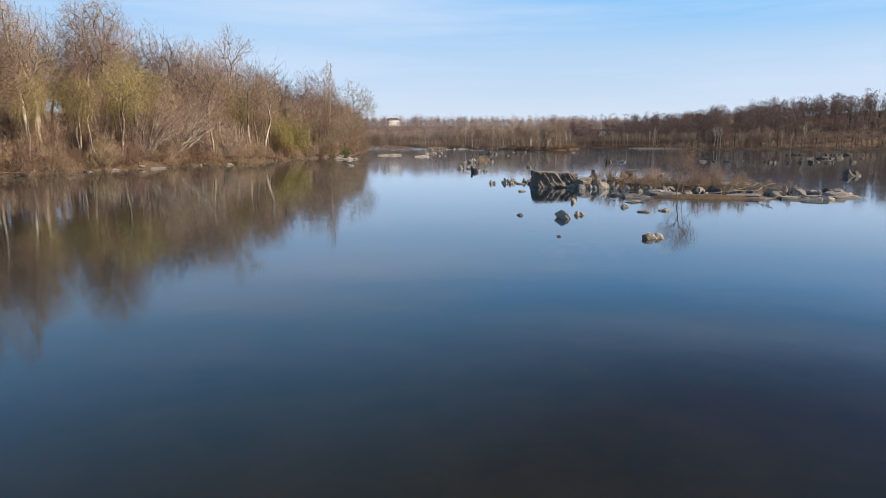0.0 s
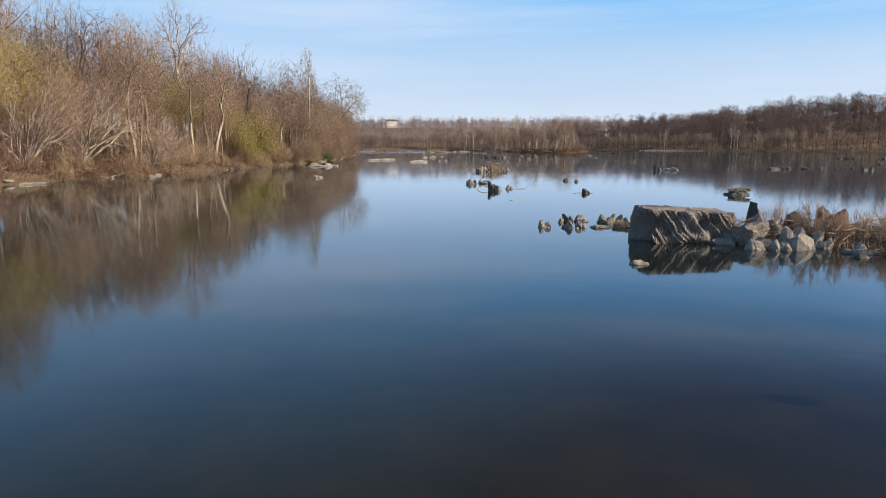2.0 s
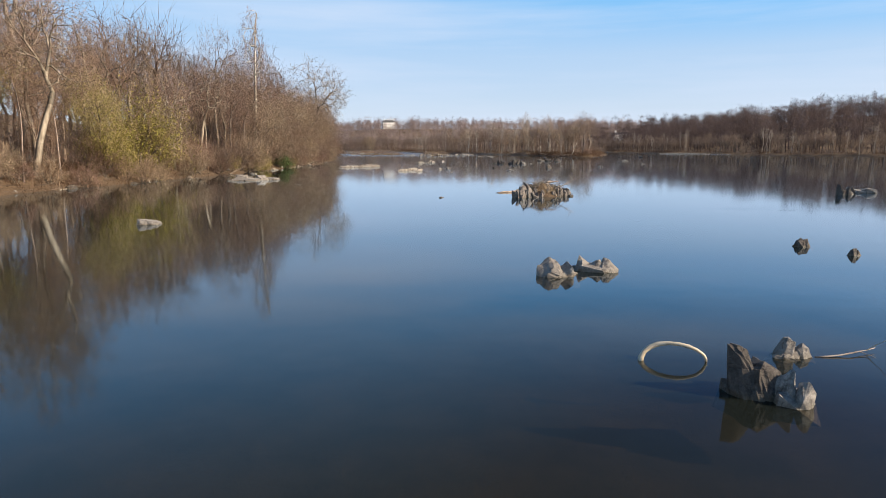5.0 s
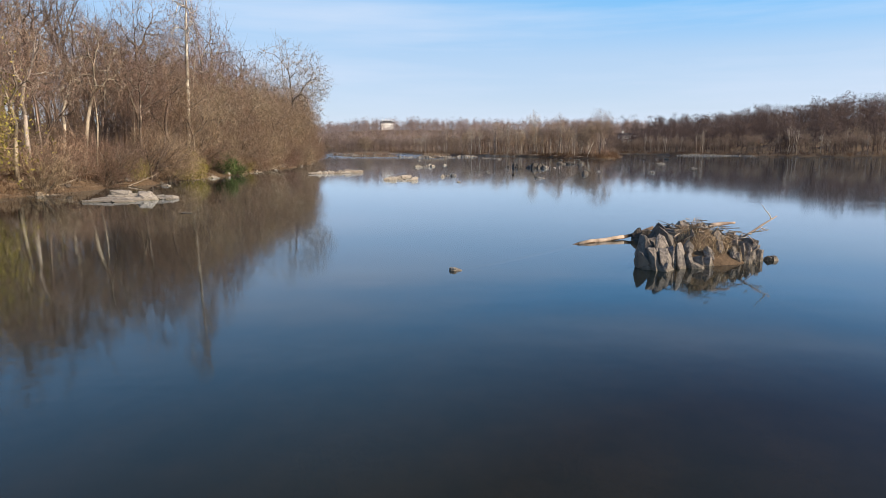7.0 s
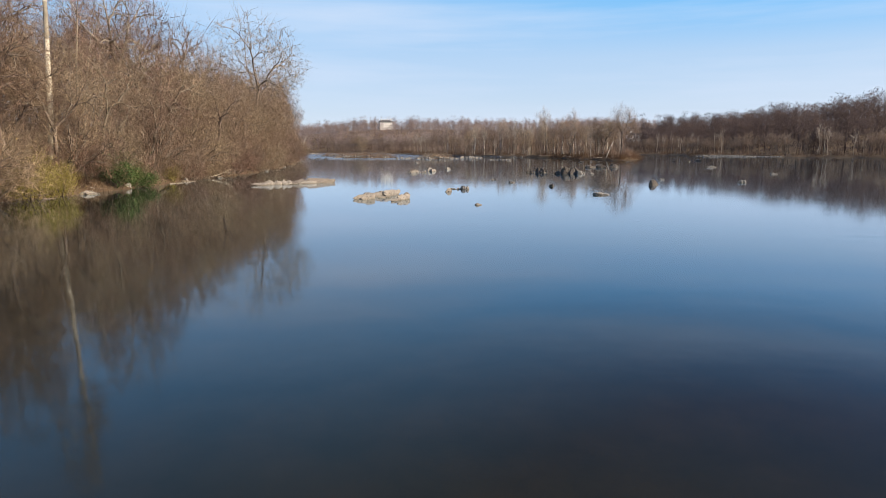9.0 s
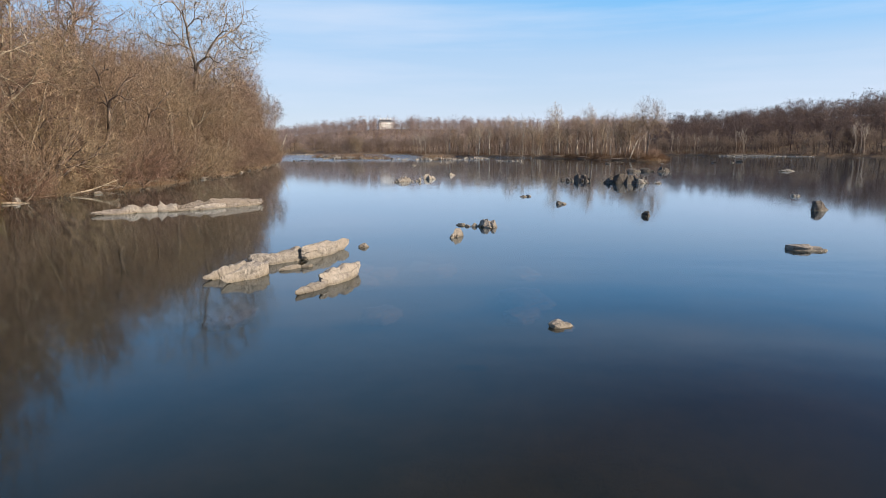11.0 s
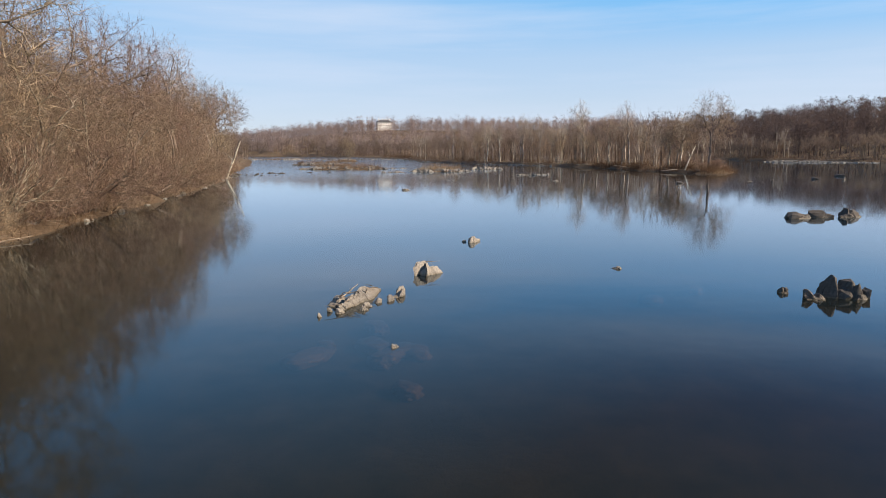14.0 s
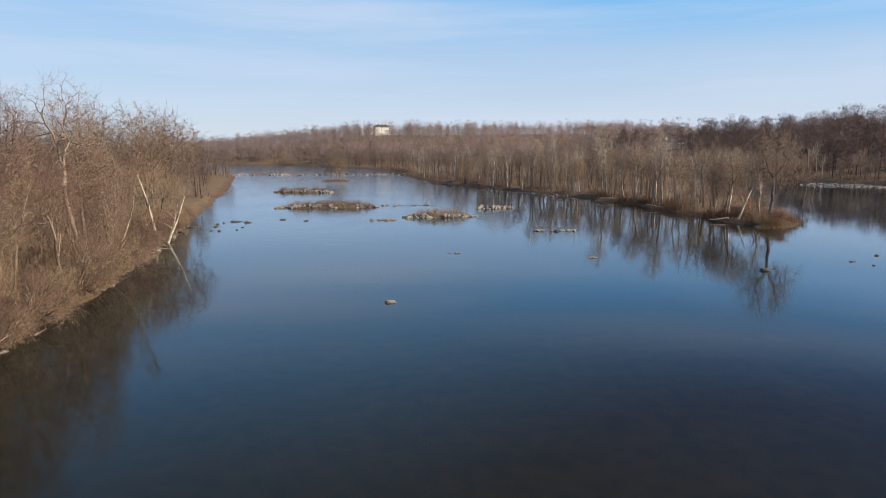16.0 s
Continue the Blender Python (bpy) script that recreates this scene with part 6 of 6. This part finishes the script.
def far_woods():
    near = [grown_template(300 + k, 15, 84, 5, 0.035) for k in range(6)]
    mid = [grown_template(320 + k, 14, 34, 4, 0.11) for k in range(6)]
    low = [hazy_template(340 + k, 15, 260, 0.24) for k in range(8)]
    crest = [hazy_template(350 + k, 15, 135, 0.5) for k in range(8)]
    x, y, r = scatter(200, -110, -38, 30, 400, 10, 48, 61)
    stamp("bank_woods", near, x, y, np.where(y < 210, 1.45, 1.42) * r.uniform(0.8, 1.25, len(x)), 62, M_FARWOOD, "bare grey-brown woods behind the river bank")
    x, y, r = scatter(150, -100, -54, 36, 150, 9, 46, 84)
    stamp("bank_woods", near, x, y, r.uniform(1.1, 1.6, len(x)), 85, M_FARWOOD, "bare grey-brown woods behind the river bank")
    thicket = [grown_template(380 + k, 5, 44, 5, 0.035) for k in range(5)]
    x, y, r = scatter(560, -100, -34, 36, 335, 4, 36, 88)
    stamp("bank_thicket", thicket, x, y, r.uniform(0.8, 1.75, len(x)), 89, M_FARWOOD, "bare brown thicket under the trees on the bank", "thicket")
    x, y, r = scatter(150, -90, -36, 150, 330, 9, 44, 86)
    stamp("bank_woods", near, x, y, r.uniform(0.8, 1.4, len(x)), 87, M_FARWOOD, "bare grey-brown woods behind the river bank")
    x, y, r = scatter(420, -330, -55, 340, 800, 1, 60, 63)
    stamp("upstream_woods", mid, x, y, r.uniform(0.8, 1.2, len(x)), 64, M_FARWOOD, "bare woods along the bank upstream")
    x, y, r = scatter(220, -10, 110, 336, 520, 7, 60, 65)
    stamp("island_woods", near, x, y, r.uniform(0.75, 1.3, len(x)), 66, M_FARWOOD, "bare grey-brown woods on the low island")
    x, y, r = scatter(200, -20, 110, 332, 500, 0.5, 18, 90)
    stamp("island_thicket", thicket, x, y, r.uniform(0.7, 1.3, len(x)), 91, M_FARWOOD, "bare brown thicket along the island's shore", "thicket")
    x, y, r = scatter(600, -140, 130, 500, 800, 1, 70, 67)
    stamp("shore_woods", mid, x, y, r.uniform(0.75, 1.15, len(x)), 68, M_FARWOOD, "bare woods along the far shore")
    x, y, r = scatter(1900, -560, 260, 735, 965, 3, 420, 69)
    keep = ~((np.abs(x + 80) < 9) & (y > 893) & (y < 940)) & ~((np.abs(x - 190) < 16) & (y > 735) & (y < 785))
    cx, cy, _ = scatter(700, -560, 260, 905, 960, 3, 420, 83)
    near_house = (np.abs(cx + 80) < 10) & (cy < 940)
    x, y = np.concatenate([x[keep], cx[~near_house]]), np.concatenate([y[keep], cy[~near_house]])
    size = np.concatenate([r.uniform(0.8, 1.2, keep.sum()), np.where(np.arange((~near_house).sum()) % 3, r.uniform(0.3, 0.6, (~near_house).sum()), r.uniform(0.8, 1.1, (~near_house).sum()))])
    stamp("hill_woods", crest, x, y, size, 70, M_HAZYWOOD, "bare brown woods on the far hill, tinted purplish for haze")
    x, y, r = scatter(420, 130, 420, 300, 720, 1, 24, 71)
    stamp("right_shore_woods", mid, x, y, r.uniform(0.65, 1.1, len(x)), 72, M_FARWOOD, "bare pale trees along the far shore under the ridge")
    pale = [grown_template(360 + k, 17, 40, 2, 0.08, False) for k in range(5)]
    x, y, r = scatter(75, -30, 360, 335, 640, 2, 22, 79)
    stamp("pale_shore_trees", pale, x, y, r.uniform(0.7, 1.1, len(x)), 80, M_FARPALE, "pale bare sycamores standing along the far shores")
    x, y, r = scatter(1200, 135, 540, 260, 820, 16, 190, 73)
    keep = ~((np.abs(x - 192) < 14) & (y > 735) & (y < 785))
    x, y = x[keep], y[keep]
    stamp("ridge_woods", low, x, y, r.uniform(1.05, 1.6, len(x)), 74, M_OAKWOOD, "bare russet-brown woods on the ridge")
    x, y, _ = scatter(120, 40, 66, 329, 400, -0.2, 2.5, 81)
    tuft_field("tip_brush", "tan brush and reeds along the island's edge", np.stack([x, y], -1), 60, 1.5, 0.8, 82, M_BRAMBLE)
    x, y, _ = scatter(1100, -60, 330, 325, 640, -0.2, 7, 76)
    tuft_field("shore_brush", "tan brush along the island and the far shore", np.stack([x, y], -1), 24, 2.4, 1.0, 77, M_BRAMBLE)


def island_trees():
    r = np.random.RandomState(88)
    edge = FAR[1:8]
    for a, b in zip(edge, edge[1:]):
        n = int(math.dist(a, b) / 4.6)
        for k in range(n):
            t = (k + r.uniform(0.2, 0.8)) / n
            x, y = a[0] + (b[0] - a[0]) * t + r.uniform(1.5, 7), a[1] + (b[1] - a[1]) * t + r.uniform(0, 5)
            if y < 470:
                stock.plant(str(r.choice(["grey0", "grey1", "grey3", "tan0", "pale0", "pale1", "pale2", "bush1"])), x, y, r.uniform(0, 360), r.uniform(0.6, 0.85), 1.0)
    stock.plant("pale1", 21, 428, 0, 0.85, 1.0, label="pale slender sycamore on the island's shore")
    stock.plant("pale0", 41, 398, 30, 0.9, 1.0, label="pale forked sycamore on the island's shore")
    stock.plant("pale2", 43, 400, 200, 0.95, 1.0, (4, 6), label="pale forked sycamore on the island's shore")
    for x, y, s in [(58, 356, 0.8), (30, 416, 0.7), (12, 444, 0.75), (35, 408, 0.75), (47, 384, 0.7), (50, 372, 0.8), (-2, 478, 0.75), (56, 348, 0.65)]:
        stock.plant(f"pale{r.randint(3)}", x, y, r.uniform(0, 360), s, r.uniform(0.9, 1.1), (r.uniform(-6, 6), r.uniform(-6, 6)))
    stock.plant("round", 57.5, 334.0, 30, 0.92, 0.92, label="broad dark bare tree on the island's tip")
    stock.plant("tan0", 54, 346, 0, 0.9, 1.0)
    for k in range(12):
        stock.plant(f"bush{k % 3}", 54.5 + r.uniform(-1, 7.5), 331.5 + r.uniform(0, 12), r.uniform(0, 360), r.uniform(0.7, 1.1), 1.0)
    snag(53.5, 338, 6.5, (0.4, 0.0), 0.2, 91, arms=1)
    for x, y, n, a in [(52.5, 340, 5, 200), (47.5, 364, 4, 150), (42, 386, 5, 190), (30, 409, 4, 130), (54.5, 332, 3, 250)]:
        log(x, y, n, 0.12, a, 92 + int(y), tilt=4)
    for k in range(5):
        stock.plant(f"tan{k % 2}", -56 + r.uniform(-4, 4), 494 + r.uniform(-2, 2), r.uniform(0, 360), 0.75, 1.0)


far_woods()
island_trees()

join_loose()


# ---- houses on the hills ----
def plain(name, dark, light, rough=0.7):
    m = Nodes(name)
    return m.done(m.ramp(m.noise(0.7, m.coords(world_space=True)), [(0.3, dark), (0.7, light)]), rough)


M_WHITE = plain("white_painted_wall", (0.66, 0.65, 0.62), (0.82, 0.81, 0.78))
M_ROOF = plain("dark_slate_roof", (0.06, 0.06, 0.065), (0.13, 0.125, 0.12))
M_PANE = plain("dark_window_glass", (0.02, 0.025, 0.03), (0.05, 0.06, 0.07), 0.1)


def box_mesh(name, x0, x1, y0, y1, z0, z1, material):
    bm = bmesh.new()
    bmesh.ops.create_cube(bm, size=1.0, matrix=Matrix.Translation(((x0 + x1) / 2, (y0 + y1) / 2, (z0 + z1) / 2)) @ Matrix.Diagonal((x1 - x0, y1 - y0, z1 - z0, 1)))
    bmesh.ops.bevel(bm, geom=bm.edges[:], offset=0.04, segments=1, affect="EDGES")
    me = bpy.data.meshes.new(name)
    bm.to_mesh(me)
    bm.free()
    me.materials.append(material)
    return me


def roof_mesh(w, d, z0, z1, hip):
    v = np.array([(-w / 2, -d / 2, z0), (w / 2, -d / 2, z0), (w / 2, d / 2, z0), (-w / 2, d / 2, z0), (-w / 2 + hip, 0, z1), (w / 2 - hip, 0, z1)], float)
    return mesh_from("roof", v, [np.array([[0, 1, 5, 4], [2, 3, 4, 5], [3, 2, 1, 0]]), np.array([[1, 2, 5], [3, 0, 4]])], M_ROOF)


def house(x, y, z, w, d, h, turn, bays, floors, chimneys, label):
    root = new("house")
    root.matrix_world = pose(x, y, z, 0, 0, turn)
    wall = part("wall", box_mesh("wall", -w / 2, w / 2, -d / 2, d / 2, -9, h, M_WHITE), root)
    roof = part("roof", roof_mesh(w + 1.2, d + 1.2, h + 0.01, h + d * 0.28, d * 0.4), root)
    for k in range(chimneys):
        cx = -w * 0.36 + w * 0.72 * k / max(1, chimneys - 1)
        part("chimney", box_mesh("chimney", cx - 0.7, cx + 0.7, -0.6, 0.6, h + 0.5, h + d * 0.28 + 1.6, M_WHITE), roof)
    pane = box_mesh("window", -0.4, 0.4, -0.05, 0.05, -0.65, 0.65, M_PANE)
    for f in range(floors):
        for k in range(bays):
            win = part("window", pane, wall)
            win.location = (-w * 0.42 + w * 0.84 * k / (bays - 1), -d / 2 - 0.03, 1.6 + f * h / floors)
    return tagged(root, label, "house")


house(-82, 930, ground_at(-82, 925) + 4.0, 18, 10, 5.4, 20, 6, 2, 4, "white hilltop house with a dark roof and chimneys")
house(197, 775, ground_at(197, 772) + 2.2, 20, 9, 3.6, 14, 6, 2, 1, "low white house among the trees on the hill")
house(345, 760, ground_at(345, 756) + 2.0, 20, 10, 7.0, 16, 7, 2, 2, "pale house half hidden by trees on the ridge")
